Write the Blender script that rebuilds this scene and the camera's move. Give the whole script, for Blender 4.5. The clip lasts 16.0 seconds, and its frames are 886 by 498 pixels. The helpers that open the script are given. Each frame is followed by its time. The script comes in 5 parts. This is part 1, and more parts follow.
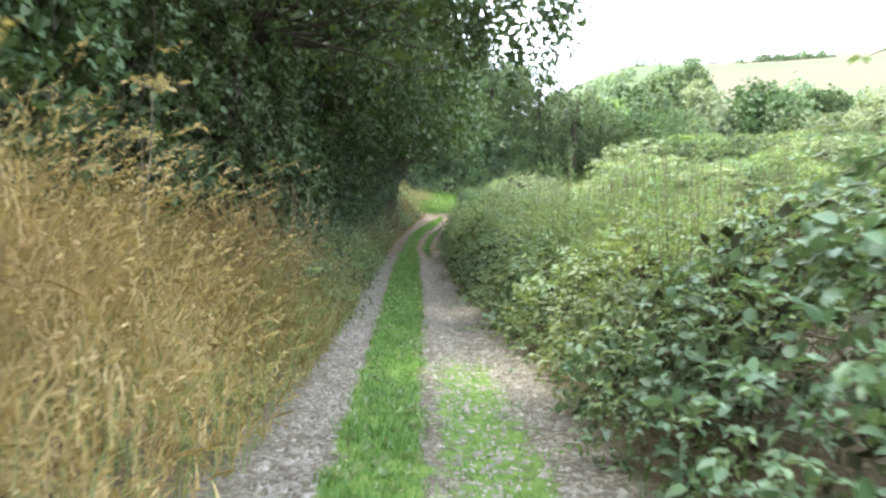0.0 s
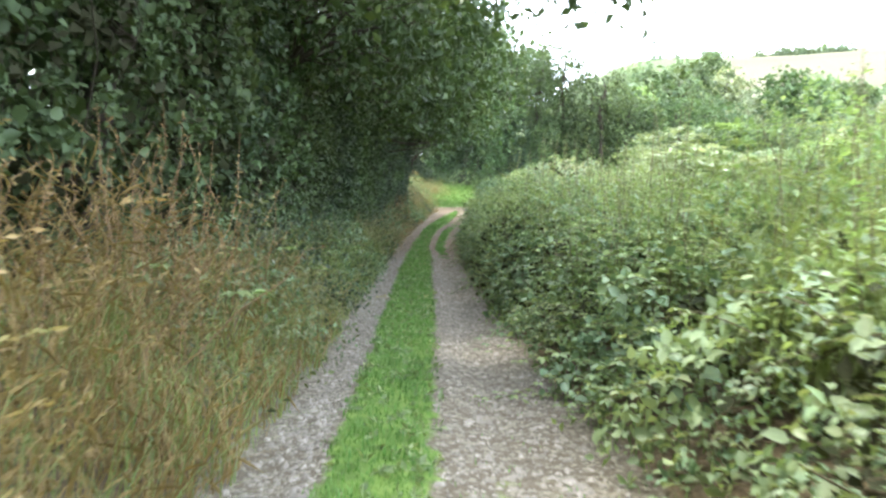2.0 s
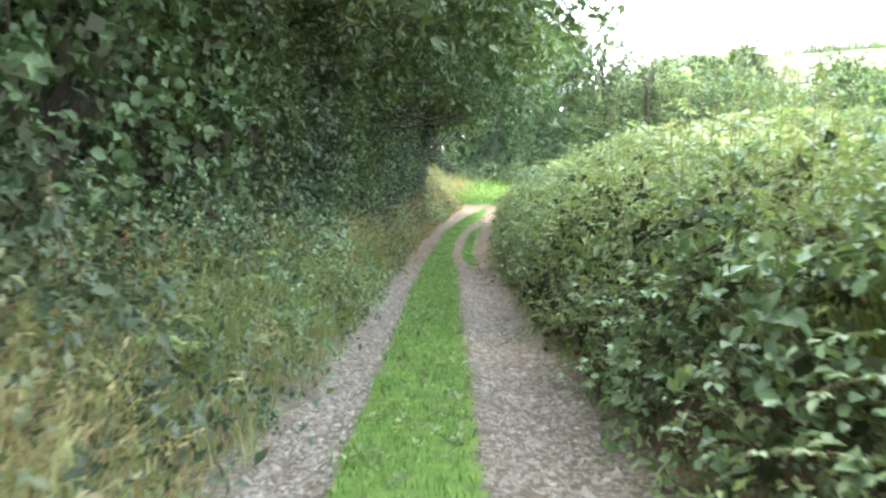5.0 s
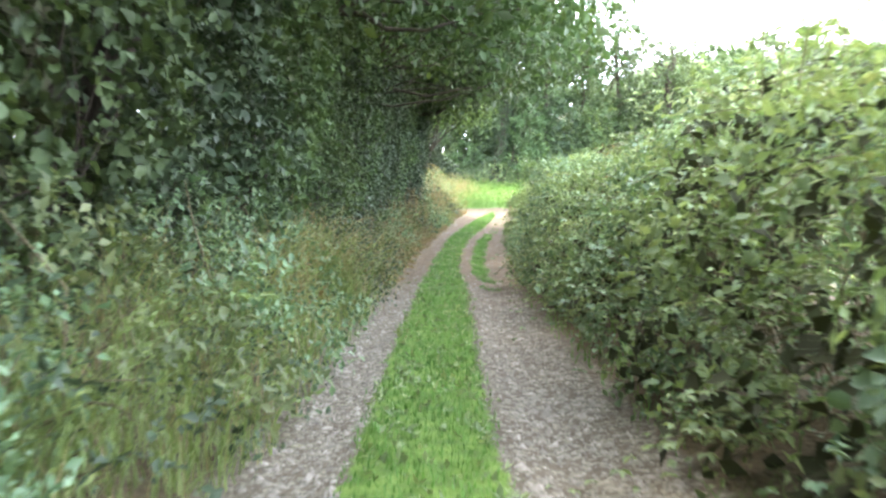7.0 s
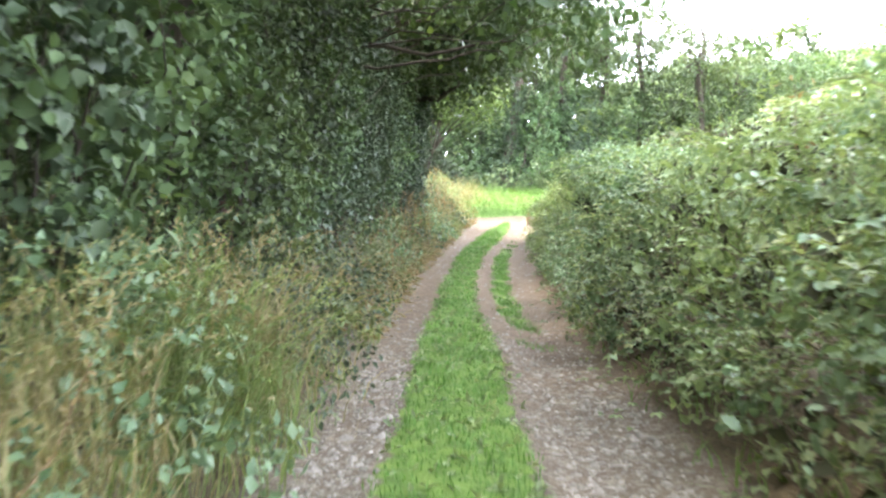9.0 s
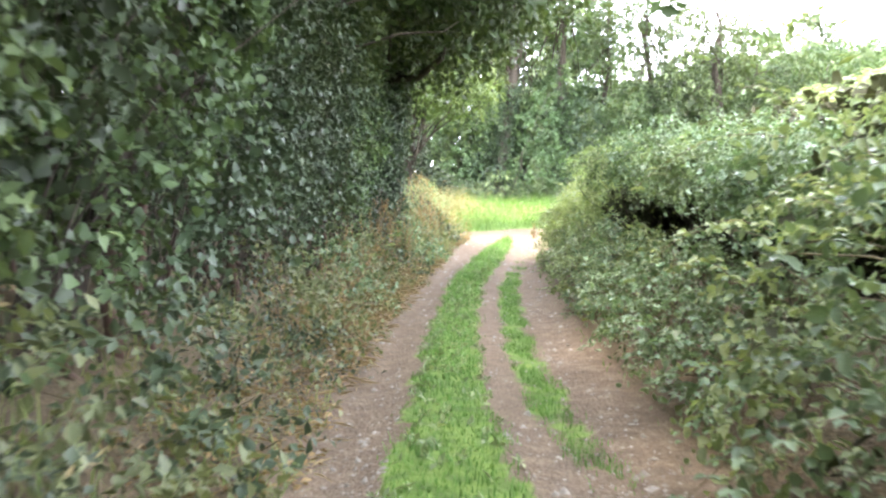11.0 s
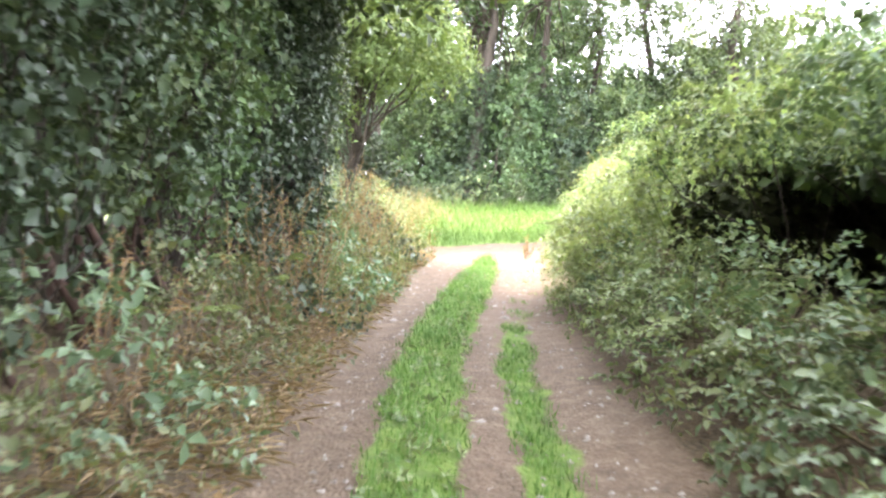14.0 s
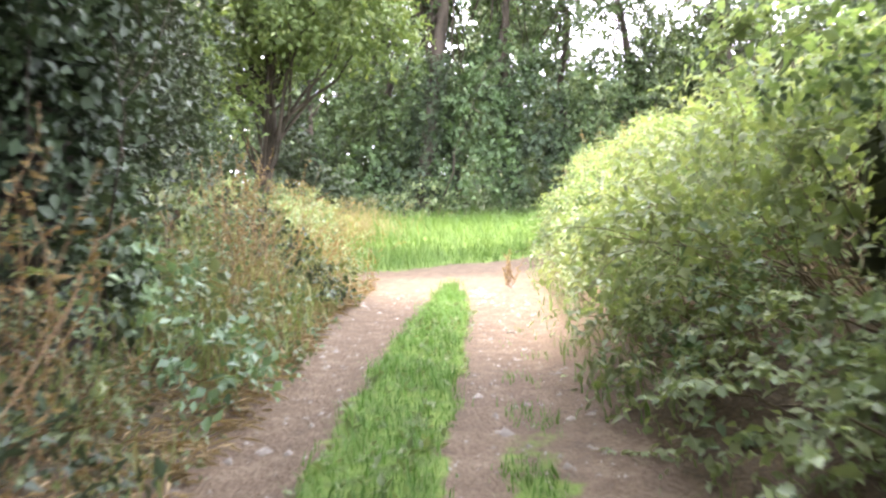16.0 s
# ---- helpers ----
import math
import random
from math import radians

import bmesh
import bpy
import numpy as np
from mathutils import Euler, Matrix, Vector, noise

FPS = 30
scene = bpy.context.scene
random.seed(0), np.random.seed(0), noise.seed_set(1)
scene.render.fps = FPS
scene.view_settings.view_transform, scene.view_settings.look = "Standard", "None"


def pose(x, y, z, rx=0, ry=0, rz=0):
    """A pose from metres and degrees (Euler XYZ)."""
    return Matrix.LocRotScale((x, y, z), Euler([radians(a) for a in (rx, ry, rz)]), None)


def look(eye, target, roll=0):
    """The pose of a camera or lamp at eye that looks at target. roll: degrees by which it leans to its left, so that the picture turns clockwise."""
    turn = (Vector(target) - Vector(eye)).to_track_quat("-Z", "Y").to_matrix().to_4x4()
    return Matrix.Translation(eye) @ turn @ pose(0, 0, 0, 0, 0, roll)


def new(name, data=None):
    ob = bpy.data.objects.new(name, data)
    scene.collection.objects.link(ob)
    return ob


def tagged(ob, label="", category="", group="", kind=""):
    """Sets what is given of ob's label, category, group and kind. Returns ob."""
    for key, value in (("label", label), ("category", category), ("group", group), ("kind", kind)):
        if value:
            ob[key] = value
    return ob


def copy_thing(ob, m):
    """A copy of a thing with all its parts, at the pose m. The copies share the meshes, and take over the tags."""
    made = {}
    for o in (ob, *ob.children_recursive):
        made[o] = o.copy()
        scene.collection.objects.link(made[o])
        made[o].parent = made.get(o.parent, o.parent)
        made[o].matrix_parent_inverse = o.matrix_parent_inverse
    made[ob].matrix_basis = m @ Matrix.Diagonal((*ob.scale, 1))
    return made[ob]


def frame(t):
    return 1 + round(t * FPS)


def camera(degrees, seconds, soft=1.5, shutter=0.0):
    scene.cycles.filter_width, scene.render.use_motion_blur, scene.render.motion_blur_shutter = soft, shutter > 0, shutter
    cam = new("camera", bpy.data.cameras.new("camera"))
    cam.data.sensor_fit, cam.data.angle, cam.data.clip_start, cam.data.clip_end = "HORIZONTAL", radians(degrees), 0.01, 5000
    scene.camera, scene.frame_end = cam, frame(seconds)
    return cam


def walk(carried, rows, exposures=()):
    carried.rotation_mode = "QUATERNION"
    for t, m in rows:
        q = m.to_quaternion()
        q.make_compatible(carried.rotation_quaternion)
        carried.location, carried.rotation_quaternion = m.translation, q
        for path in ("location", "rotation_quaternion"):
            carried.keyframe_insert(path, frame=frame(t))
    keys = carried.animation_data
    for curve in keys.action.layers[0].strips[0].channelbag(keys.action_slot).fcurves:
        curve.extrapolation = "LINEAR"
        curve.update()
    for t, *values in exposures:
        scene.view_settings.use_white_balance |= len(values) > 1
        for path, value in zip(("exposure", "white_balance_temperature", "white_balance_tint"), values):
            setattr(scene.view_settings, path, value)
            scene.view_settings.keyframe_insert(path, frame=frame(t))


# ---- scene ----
cam = camera(56.0, 16.0, soft=2.4, shutter=0.45)
# seconds, eye x, y, z, yaw to the left, pitch up, roll
ROWS = [
    (0.0, 0.023, 0.000, 1.266, -0.15, -0.52, 1.66),
    (0.5, 0.015, 1.239, 1.282, -0.06, -1.11, 1.23),
    (1.0, -0.005, 2.528, 1.305, 0.06, -1.11, 1.26),
    (1.5, -0.034, 3.708, 1.296, 0.33, -1.05, 1.52),
    (2.0, -0.089, 4.899, 1.323, 0.73, -0.87, 1.90),
    (2.5, -0.154, 6.088, 1.330, 1.26, -0.71, 2.02),
    (3.0, -0.202, 7.282, 1.345, 1.69, -1.02, 1.65),
    (3.5, -0.271, 8.389, 1.360, 1.86, -1.23, 2.02),
    (4.0, -0.341, 9.640, 1.380, 2.25, -1.02, 2.02),
    (4.2, -0.359, 10.134, 1.387, 2.32, -1.19, 2.15),
    (6.3, -0.472, 15.129, 1.316, 2.24, 0.06, 0.58),
    (6.5, -0.520, 15.641, 1.327, 2.35, 0.06, 0.41),
    (7.0, -0.625, 16.995, 1.362, 2.27, -0.18, 0.69),
    (7.5, -0.676, 18.325, 1.395, 2.37, 0.27, -0.36),
    (8.0, -0.750, 19.672, 1.428, 2.56, 0.26, 0.06),
    (8.5, -0.842, 21.048, 1.495, 2.39, 0.43, -0.51),
    (8.7, -0.893, 21.571, 1.523, 2.40, 0.44, 0.09),
    (10.8, -1.092, 26.856, 1.800, 1.91, 1.60, -0.82),
    (11.0, -1.090, 27.319, 1.822, 1.70, 1.50, -1.35),
    (11.5, -1.131, 28.403, 1.887, 1.41, 1.17, -1.10),
    (12.0, -1.144, 29.503, 1.956, 1.19, 1.47, -1.23),
    (12.5, -1.147, 30.607, 2.018, 0.86, 1.92, -1.29),
    (13.0, -1.175, 31.808, 2.094, 0.37, 2.34, -0.41),
    (13.5, -1.154, 32.970, 2.159, -0.11, 2.27, -0.64),
    (14.0, -1.143, 34.203, 2.237, -1.04, 2.16, -0.64),
    (14.5, -1.100, 35.451, 2.294, -1.50, 2.23, -1.35),
    (15.0, -1.046, 36.745, 2.389, -2.33, 2.28, -1.78),
    (15.5, -0.978, 37.974, 2.465, -3.03, 2.72, -2.31),
    (16.0, -0.855, 39.172, 2.545, -3.97, 3.20, -3.37),
]
walk(cam, [(t, pose(x, y, z, 90 + pitch, 0, yaw) @ pose(0, 0, 0, 0, 0, roll)) for t, x, y, z, yaw, pitch, roll in ROWS],
     [(0, 2.62, 6300, 9), (2.5, 2.95, 6300, 9), (4, 3.32, 6350, 10), (7, 3.76, 6400, 13), (11, 4.0, 6600, 21), (12.5, 4.0, 6650, 23), (14, 3.95, 6700, 25), (16, 3.52, 6750, 27)])

# ---------------------------------------------------------------- light
SUN_EL, SUN_AZ = 60.0, -72.0          # height, and bearing from +y (to the left: minus)
world = bpy.data.worlds.new("hazy_sky")
scene.world = world
world.use_nodes = True
wn, wl = world.node_tree.nodes, world.node_tree.links
wn.clear()
sky = wn.new("ShaderNodeTexSky")
sky.sky_type, sky.sun_disc = "NISHITA", False
sky.sun_elevation, sky.sun_rotation = radians(SUN_EL), radians(SUN_AZ)
sky.dust_density, sky.air_density = 4.0, 1.0
cloud = wn.new("ShaderNodeMix")
cloud.data_type = "RGBA"
cloud.inputs["Factor"].default_value = 0.7
cloud.inputs["B"].default_value = (9.0, 9.7, 11.0, 1)
wbg, wout = wn.new("ShaderNodeBackground"), wn.new("ShaderNodeOutputWorld")
wbg.inputs["Strength"].default_value = 0.13
wl.new(sky.outputs["Color"], cloud.inputs["A"])
wl.new(cloud.outputs["Result"], wbg.inputs["Color"])
wl.new(wbg.outputs["Background"], wout.inputs["Surface"])
sun = new("sun", bpy.data.lights.new("sun", "SUN"))
sun.data.energy, sun.data.angle, sun.data.color = 1.5, radians(10), (1.0, 0.95, 0.86)
se, sa = radians(SUN_EL), radians(SUN_AZ)
sun.matrix_world = look(Vector((math.sin(sa) * math.cos(se), math.cos(sa) * math.cos(se), math.sin(se))) * 60, (0, 0, 0))

# ---------------------------------------------------------------- materials
def nodes_of(name):
    m = bpy.data.materials.new(name)
    m.use_nodes = True
    m.node_tree.nodes.clear()
    out = m.node_tree.nodes.new("ShaderNodeOutputMaterial")
    return m, m.node_tree.nodes, m.node_tree.links, out


def ramp(n, stops):
    r = n.new("ShaderNodeValToRGB")
    e = r.color_ramp.elements
    while len(e) < len(stops):
        e.new(0.5)
    for k, (p, c) in zip(e, stops):
        k.position, k.color = p, (*c, 1)
    return r


def noise_tex(n, l, scale, detail=4, vec=None):
    t = n.new("ShaderNodeTexNoise")
    t.inputs["Scale"].default_value, t.inputs["Detail"].default_value = scale, detail
    if vec is None:
        vec = n.new("ShaderNodeNewGeometry").outputs["Position"]
    l.new(vec, t.inputs["Vector"])
    return t


def mix_rgb(n, l, fac, a, b, mode="MIX"):
    m = n.new("ShaderNodeMix")
    m.data_type, m.blend_type = "RGBA", mode
    for sock, v in (("Factor", fac), ("A", a), ("B", b)):
        if isinstance(v, (int, float)):
            m.inputs[sock].default_value = v
        elif isinstance(v, tuple):
            m.inputs[sock].default_value = (*v, 1)
        else:
            l.new(v, m.inputs[sock])
    return m.outputs["Result"]


def calc(n, l, op, a, b=0.0, clamp=False):
    m = n.new("ShaderNodeMath")
    m.operation, m.use_clamp = op, clamp
    for i, v in enumerate((a, b)):
        if isinstance(v, (int, float)):
            m.inputs[i].default_value = v
        else:
            l.new(v, m.inputs[i])
    return m.outputs[0]


def leaf_mat(name, stops, thin=0.35, rough=0.45, patch=1.2, gloss=0.3, dull=0.11, warm=0.07):
    """Leaves: each one takes its own colour, with a slow drift over the plant; light shines through them."""
    m, n, l, out = nodes_of(name)
    stops = [(p, tuple(1.22 * w * (v + dull * (sum(c) / 3 - v)) for v, w in zip(c, (1.0 + 1.5 * warm, 1.0, 1.0 + 0.9 * warm)))) for p, c in stops]
    geo = n.new("ShaderNodeNewGeometry")
    drift = noise_tex(n, l, patch, 3, geo.outputs["Position"])
    pick = calc(n, l, "ADD", calc(n, l, "ADD", calc(n, l, "MULTIPLY", geo.outputs["Random Per Island"], 0.36), 0.06), calc(n, l, "MULTIPLY", calc(n, l, "SUBTRACT", drift.outputs["Fac"], 0.28), 1.1), True)
    col = ramp(n, stops)
    l.new(pick, col.inputs["Fac"])
    fleck = noise_tex(n, l, 70, 2, geo.outputs["Position"])
    colour = mix_rgb(n, l, 0.35, col.outputs["Color"], mix_rgb(n, l, fleck.outputs["Fac"], (0.45, 0.45, 0.4), (1.5, 1.5, 1.3)), "MULTIPLY")
    plant = n.new("ShaderNodeObjectInfo").outputs["Random"]
    blot = noise_tex(n, l, patch * 2.6, 2, geo.outputs["Position"])
    hs = n.new("ShaderNodeHueSaturation")
    l.new(calc(n, l, "ADD", 0.485, calc(n, l, "MULTIPLY", plant, 0.03)), hs.inputs["Hue"])
    l.new(calc(n, l, "ADD", calc(n, l, "ADD", 0.52, calc(n, l, "MULTIPLY", plant, 0.30)), calc(n, l, "MULTIPLY", blot.outputs["Fac"], 0.72)), hs.inputs["Value"])
    l.new(colour, hs.inputs["Color"])
    colour = hs.outputs["Color"]
    p = n.new("ShaderNodeBsdfPrincipled")
    p.inputs["Roughness"].default_value, p.inputs["Specular IOR Level"].default_value = rough, gloss
    l.new(colour, p.inputs["Base Color"])
    tr = n.new("ShaderNodeBsdfTranslucent")
    l.new(mix_rgb(n, l, 1.0, colour, (1.25, 1.22, 0.6), "MULTIPLY"), tr.inputs["Color"])
    mx = n.new("ShaderNodeMixShader")
    mx.inputs["Fac"].default_value = thin
    l.new(p.outputs[0], mx.inputs[1])
    l.new(tr.outputs[0], mx.inputs[2])
    l.new(mx.outputs[0], out.inputs["Surface"])
    return m


def solid_mat(name, stops, scale=8.0, rough=0.85, bump=0.3, fine=60.0, stretch=None):
    m, n, l, out = nodes_of(name)
    vec = n.new("ShaderNodeNewGeometry").outputs["Position"]
    if stretch:
        mp = n.new("ShaderNodeMapping")
        mp.inputs["Scale"].default_value = stretch
        l.new(vec, mp.inputs["Vector"])
        vec = mp.outputs["Vector"]
    a, b = noise_tex(n, l, scale, 6, vec), noise_tex(n, l, fine, 4, vec)
    col = ramp(n, stops)
    l.new(calc(n, l, "ADD", calc(n, l, "MULTIPLY", a.outputs["Fac"], 0.65), calc(n, l, "MULTIPLY", b.outputs["Fac"], 0.35)), col.inputs["Fac"])
    p = n.new("ShaderNodeBsdfPrincipled")
    p.inputs["Roughness"].default_value, p.inputs["Specular IOR Level"].default_value = rough, 0.2
    l.new(col.outputs["Color"], p.inputs["Base Color"])
    bp = n.new("ShaderNodeBump")
    bp.inputs["Strength"].default_value, bp.inputs["Distance"].default_value = bump, 0.02
    l.new(b.outputs["Fac"], bp.inputs["Height"])
    l.new(bp.outputs["Normal"], p.inputs["Normal"])
    l.new(p.outputs[0], out.inputs["Surface"])
    return m


BRAMBLE = leaf_mat("bramble_leaf", [(0.0, (0.039, 0.081, 0.039)), (0.4, (0.079, 0.150, 0.072)), (0.75, (0.138, 0.229, 0.116)), (0.93, (0.196, 0.282, 0.132)), (1.0, (0.262, 0.262, 0.132))], 0.27, 0.40, 1.4, 0.34)
HEDGE = leaf_mat("hedge_leaf", [(0.0, (0.023, 0.045, 0.019)), (0.5, (0.051, 0.094, 0.036)), (0.85, (0.090, 0.152, 0.055)), (1.0, (0.127, 0.184, 0.070))], 0.27, 0.50, 1.0, 0.22)
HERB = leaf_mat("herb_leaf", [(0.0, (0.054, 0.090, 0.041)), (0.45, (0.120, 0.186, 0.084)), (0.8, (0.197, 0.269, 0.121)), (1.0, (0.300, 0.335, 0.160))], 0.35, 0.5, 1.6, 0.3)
# Darker copy of the herb leaf; the left side's shade is in its colour.
SHADEHERB = leaf_mat("shaded_verge_herb_leaf", [(0.0, (0.038, 0.060, 0.026)), (0.45, (0.084, 0.124, 0.052)), (0.8, (0.138, 0.179, 0.076)), (1.0, (0.210, 0.223, 0.100))], 0.35, 0.5, 1.6, 0.3)
IVY = leaf_mat("ivy_leaf", [(0.0, (0.015, 0.030, 0.015)), (0.55, (0.034, 0.062, 0.028)), (0.9, (0.063, 0.099, 0.047)), (1.0, (0.117, 0.145, 0.076))], 0.15, 0.48, 1.0, 0.26)
CANOPY = leaf_mat("tree_leaf", [(0.0, (0.018, 0.035, 0.014)), (0.5, (0.040, 0.076, 0.026)), (0.85, (0.079, 0.132, 0.041)), (1.0, (0.150, 0.198, 0.062))], 0.27, 0.45, 0.5, 0.22)
# Lime-green leaves; the same bright colour stands for sunlight on other plants.
SUNNY = leaf_mat("lime_and_sunlit_leaf", [(0.0, (0.063, 0.113, 0.046)), (0.5, (0.129, 0.216, 0.083)), (1.0, (0.221, 0.306, 0.138))], 0.45, 0.45, 0.6, 0.3)
OAK = leaf_mat("yellow_green_oak_leaf", [(0.0, (0.038, 0.070, 0.022)), (0.5, (0.080, 0.130, 0.038)), (1.0, (0.17, 0.225, 0.07))], 0.33, 0.5, 0.7, 0.2)
# Paler, bluer leaf for far trees; haze is mixed into its colour.
FAR = leaf_mat("haze_pale_distant_leaf", [(0.0, (0.051, 0.091, 0.055)), (0.5, (0.097, 0.159, 0.087)), (1.0, (0.181, 0.249, 0.135))], 0.35, 0.6, 0.12, 0.2)
PALE = leaf_mat("willow_leaf", [(0.0, (0.101, 0.143, 0.091)), (0.5, (0.168, 0.231, 0.143)), (1.0, (0.280, 0.341, 0.227))], 0.35, 0.6, 0.2, 0.2)
RUST = leaf_mat("dead_rust_leaf", [(0.0, (0.085, 0.058, 0.028)), (0.5, (0.185, 0.130, 0.064)), (1.0, (0.32, 0.245, 0.14))], 0.25, 0.7, 2.0, 0.1, 0.0, 0.0)
STRAW = leaf_mat("dry_grass", [(0.0, (0.160, 0.113, 0.046)), (0.35, (0.294, 0.220, 0.094)), (0.65, (0.420, 0.336, 0.168)), (0.8, (0.244, 0.252, 0.092)), (1.0, (0.605, 0.521, 0.319))], 0.3, 0.6, 1.3, 0.2, 0.03, 0.0)
BROWN = leaf_mat("brown_dead_grass", [(0.0, (0.077, 0.050, 0.024)), (0.4, (0.144, 0.097, 0.045)), (0.7, (0.216, 0.155, 0.075)), (0.85, (0.108, 0.126, 0.050)), (1.0, (0.360, 0.279, 0.153))], 0.3, 0.6, 1.3, 0.2, 0.0, 0.0)
GRASS = leaf_mat("green_grass", [(0.0, (0.036, 0.080, 0.018)), (0.5, (0.068, 0.135, 0.030)), (0.9, (0.112, 0.190, 0.050)), (1.0, (0.26, 0.26, 0.13))], 0.35, 0.5, 1.5, 0.25, 0.05, 0.0)
PALESTRAW = leaf_mat("pale_straw", [(0.0, (0.128, 0.106, 0.056)), (0.5, (0.230, 0.196, 0.111)), (0.8, (0.170, 0.183, 0.076)), (1.0, (0.391, 0.348, 0.230))], 0.3, 0.6, 1.3, 0.2, 0.0, 0.0)
TALLGRASS = leaf_mat("seeding_green_grass", [(0.0, (0.066, 0.104, 0.032)), (0.5, (0.125, 0.182, 0.060)), (0.85, (0.20, 0.25, 0.092)), (1.0, (0.36, 0.34, 0.18))], 0.35, 0.55, 1.3, 0.2, 0.1, 0.03)
LITTER = leaf_mat("dead_litter", [(0.0, (0.11, 0.075, 0.042)), (0.5, (0.21, 0.155, 0.092)), (1.0, (0.34, 0.27, 0.175))], 0.15, 0.8, 2.0, 0.1, 0.0, 0.0)
# Inner leaves, near-black in their own colour to stand for deep shade.
SHADEDARK = leaf_mat("shade_dark_inner_leaf", [(0.0, (0.016, 0.018, 0.010)), (0.5, (0.032, 0.036, 0.019)), (0.85, (0.050, 0.060, 0.029)), (1.0, (0.10, 0.075, 0.04))], 0.12, 0.7, 2.0, 0.1, 0.0, 0.0)
STALK = solid_mat("tan_dead_stalk", [(0.3, (0.13, 0.085, 0.043)), (0.55, (0.23, 0.155, 0.082)), (0.8, (0.34, 0.25, 0.145))], 6, 0.8, 0.3, 40)
BARK = solid_mat("bark", [(0.3, (0.022, 0.018, 0.013)), (0.55, (0.055, 0.045, 0.033)), (0.8, (0.10, 0.085, 0.065))], 5, 0.9, 0.8, 40, (1, 1, 0.25))
COPPICE = solid_mat("red_brown_stem_bark", [(0.3, (0.035, 0.022, 0.015)), (0.55, (0.075, 0.046, 0.032)), (0.8, (0.13, 0.09, 0.065))], 5, 0.9, 0.8, 40, (1, 1, 0.25))
DEADWOOD = solid_mat("bare_dead_wood", [(0.3, (0.10, 0.085, 0.065)), (0.7, (0.24, 0.205, 0.16))], 6, 0.8, 0.5, 40, (1, 1, 0.3))
STEM = solid_mat("green_brown_stem", [(0.3, (0.07, 0.06, 0.03)), (0.7, (0.17, 0.14, 0.08))], 6, 0.7, 0.3, 40)
STONE = solid_mat("grey_stone", [(0.3, (0.12, 0.107, 0.088)), (0.5, (0.20, 0.181, 0.152)), (0.75, (0.40, 0.372, 0.32))], 9, 0.85, 0.3, 50)

# ---------------------------------------------------------------- plan of the lane
KY = [-12, 0, 6, 10, 14, 17, 22, 25, 31, 33, 36.5, 42, 44, 46, 48, 50, 54, 58, 62, 70]
KXL = [-.6, -.95, -1.08, -1.27, -1.40, -1.62, -1.76, -1.93, -2.03, -2.13, -2.24, -2.02, -1.80, -1.65, -1.45, -1.2, -1.1, -.2, .9, 4]
KXR = [1.5, 1.12, 1.0, .90, .70, .58, .36, .27, .08, .07, .09, .20, .30, .50, .80, 1.05, 1.75, 2.6, 3.3, 7]
KSL = [-.1, -.42, -.60, -.79, -.96, -1.10, -1.28, -1.42, -1.56, -1.55, -1.55, -1.40, -1.15, -.89, -.5, -.1, 0, 0, 0, 0]
KSR = [.45, .08, -.08, -.19, -.28, -.34, -.51, -.63, -.79, -.97, -1.05, -.84, -.52, -.22, .0, .06, 0, 0, 0, 0]


def table(keys):
    y = np.arange(-12, 70.01, 0.25)
    v = np.interp(y, KY, keys)
    k = np.hanning(15)
    v = np.convolve(np.pad(v, 7, mode="edge"), k / k.sum(), "valid")
    return lambda q: np.interp(q, y, v)


XL, XR, SL, SR = table(KXL), table(KXR), table(KSL), table(KSR)


def smooth(a, b, v):
    t = np.clip((np.asarray(v, float) - a) / (b - a), 0, 1)
    return t * t * (3 - 2 * t)


def lane_z(y):
    """Height of the lane along its length: level at first, then climbing to the junction."""
    y = np.asarray(y, float)
    q = np.clip(y, 0, 48) / 40
    z = ((0.0514 * q + 1.2324) * q + 0.0444) * q * q + 0.1072 * q
    return z + 0.11 * np.clip(y - 48, 0, 4) + 0.155 * np.clip(y - 52, 0, 12) + 0.05 * np.clip(y - 64, 0, 40)


def wave(x, y, s, seed=0.0):
    """A cheap smooth ripple between -1 and 1."""
    return (np.sin(x * s + 1.7 * np.sin(y * s * 0.7 + seed)) * np.cos(y * s * 1.13 + 1.3 * np.sin(x * s * 0.9 + seed * 2)) + np.sin(x * s * 2.3 + y * s * 1.9 + seed)) * 0.5


def ground_z(x, y):
    x, y = np.asarray(x, float), np.asarray(y, float)
    z = lane_z(y)
    dl, dr = XL(y) - x, x - XR(y)
    near = 1 - smooth(46, 53, y)
    z = z + near * (0.60 * smooth(0, 1.5, dl) + 0.35 * smooth(1.3, 4, dl)) + (1 - near) * 0.25 * smooth(0, 4, dl)
    z = z + 0.30 * smooth(0.0, 1.0, dr)
    r, bear = np.hypot(x, y), np.degrees(np.arctan2(x, np.maximum(y, 1e-6) * (y > 0) + np.minimum(y, -1e-6) * (y <= 0)))
    z = z - 0.06 * np.clip(dr - 3, 0, 14) * (1 - 0.7 * smooth(40, 60, y)) + 0.088 * np.clip(r - 34, 0, 90) * smooth(5, 15, bear) * (1 - smooth(70, 110, bear))
    z = z + smooth(70, 760, r) * (45 + 89 * smooth(-4, 13, bear) * (1 - smooth(70, 110, bear))) * (1 + 0.03 * wave(x, y, 0.012))
    mid = (SL(y) + SR(y)) / 2
    rut = np.exp(-((x - mid + 0.62) / 0.24) ** 2) + np.exp(-((x - mid - 0.80) / 0.28) ** 2)
    z = z - 0.045 * rut * (1 - smooth(46, 52, y)) + 0.012 * wave(x, y, 3.1) * np.exp(-(np.minimum(r, 300) / 90) ** 2)
    return z


# ---------------------------------------------------------------- building helpers
rng = np.random.default_rng(11)


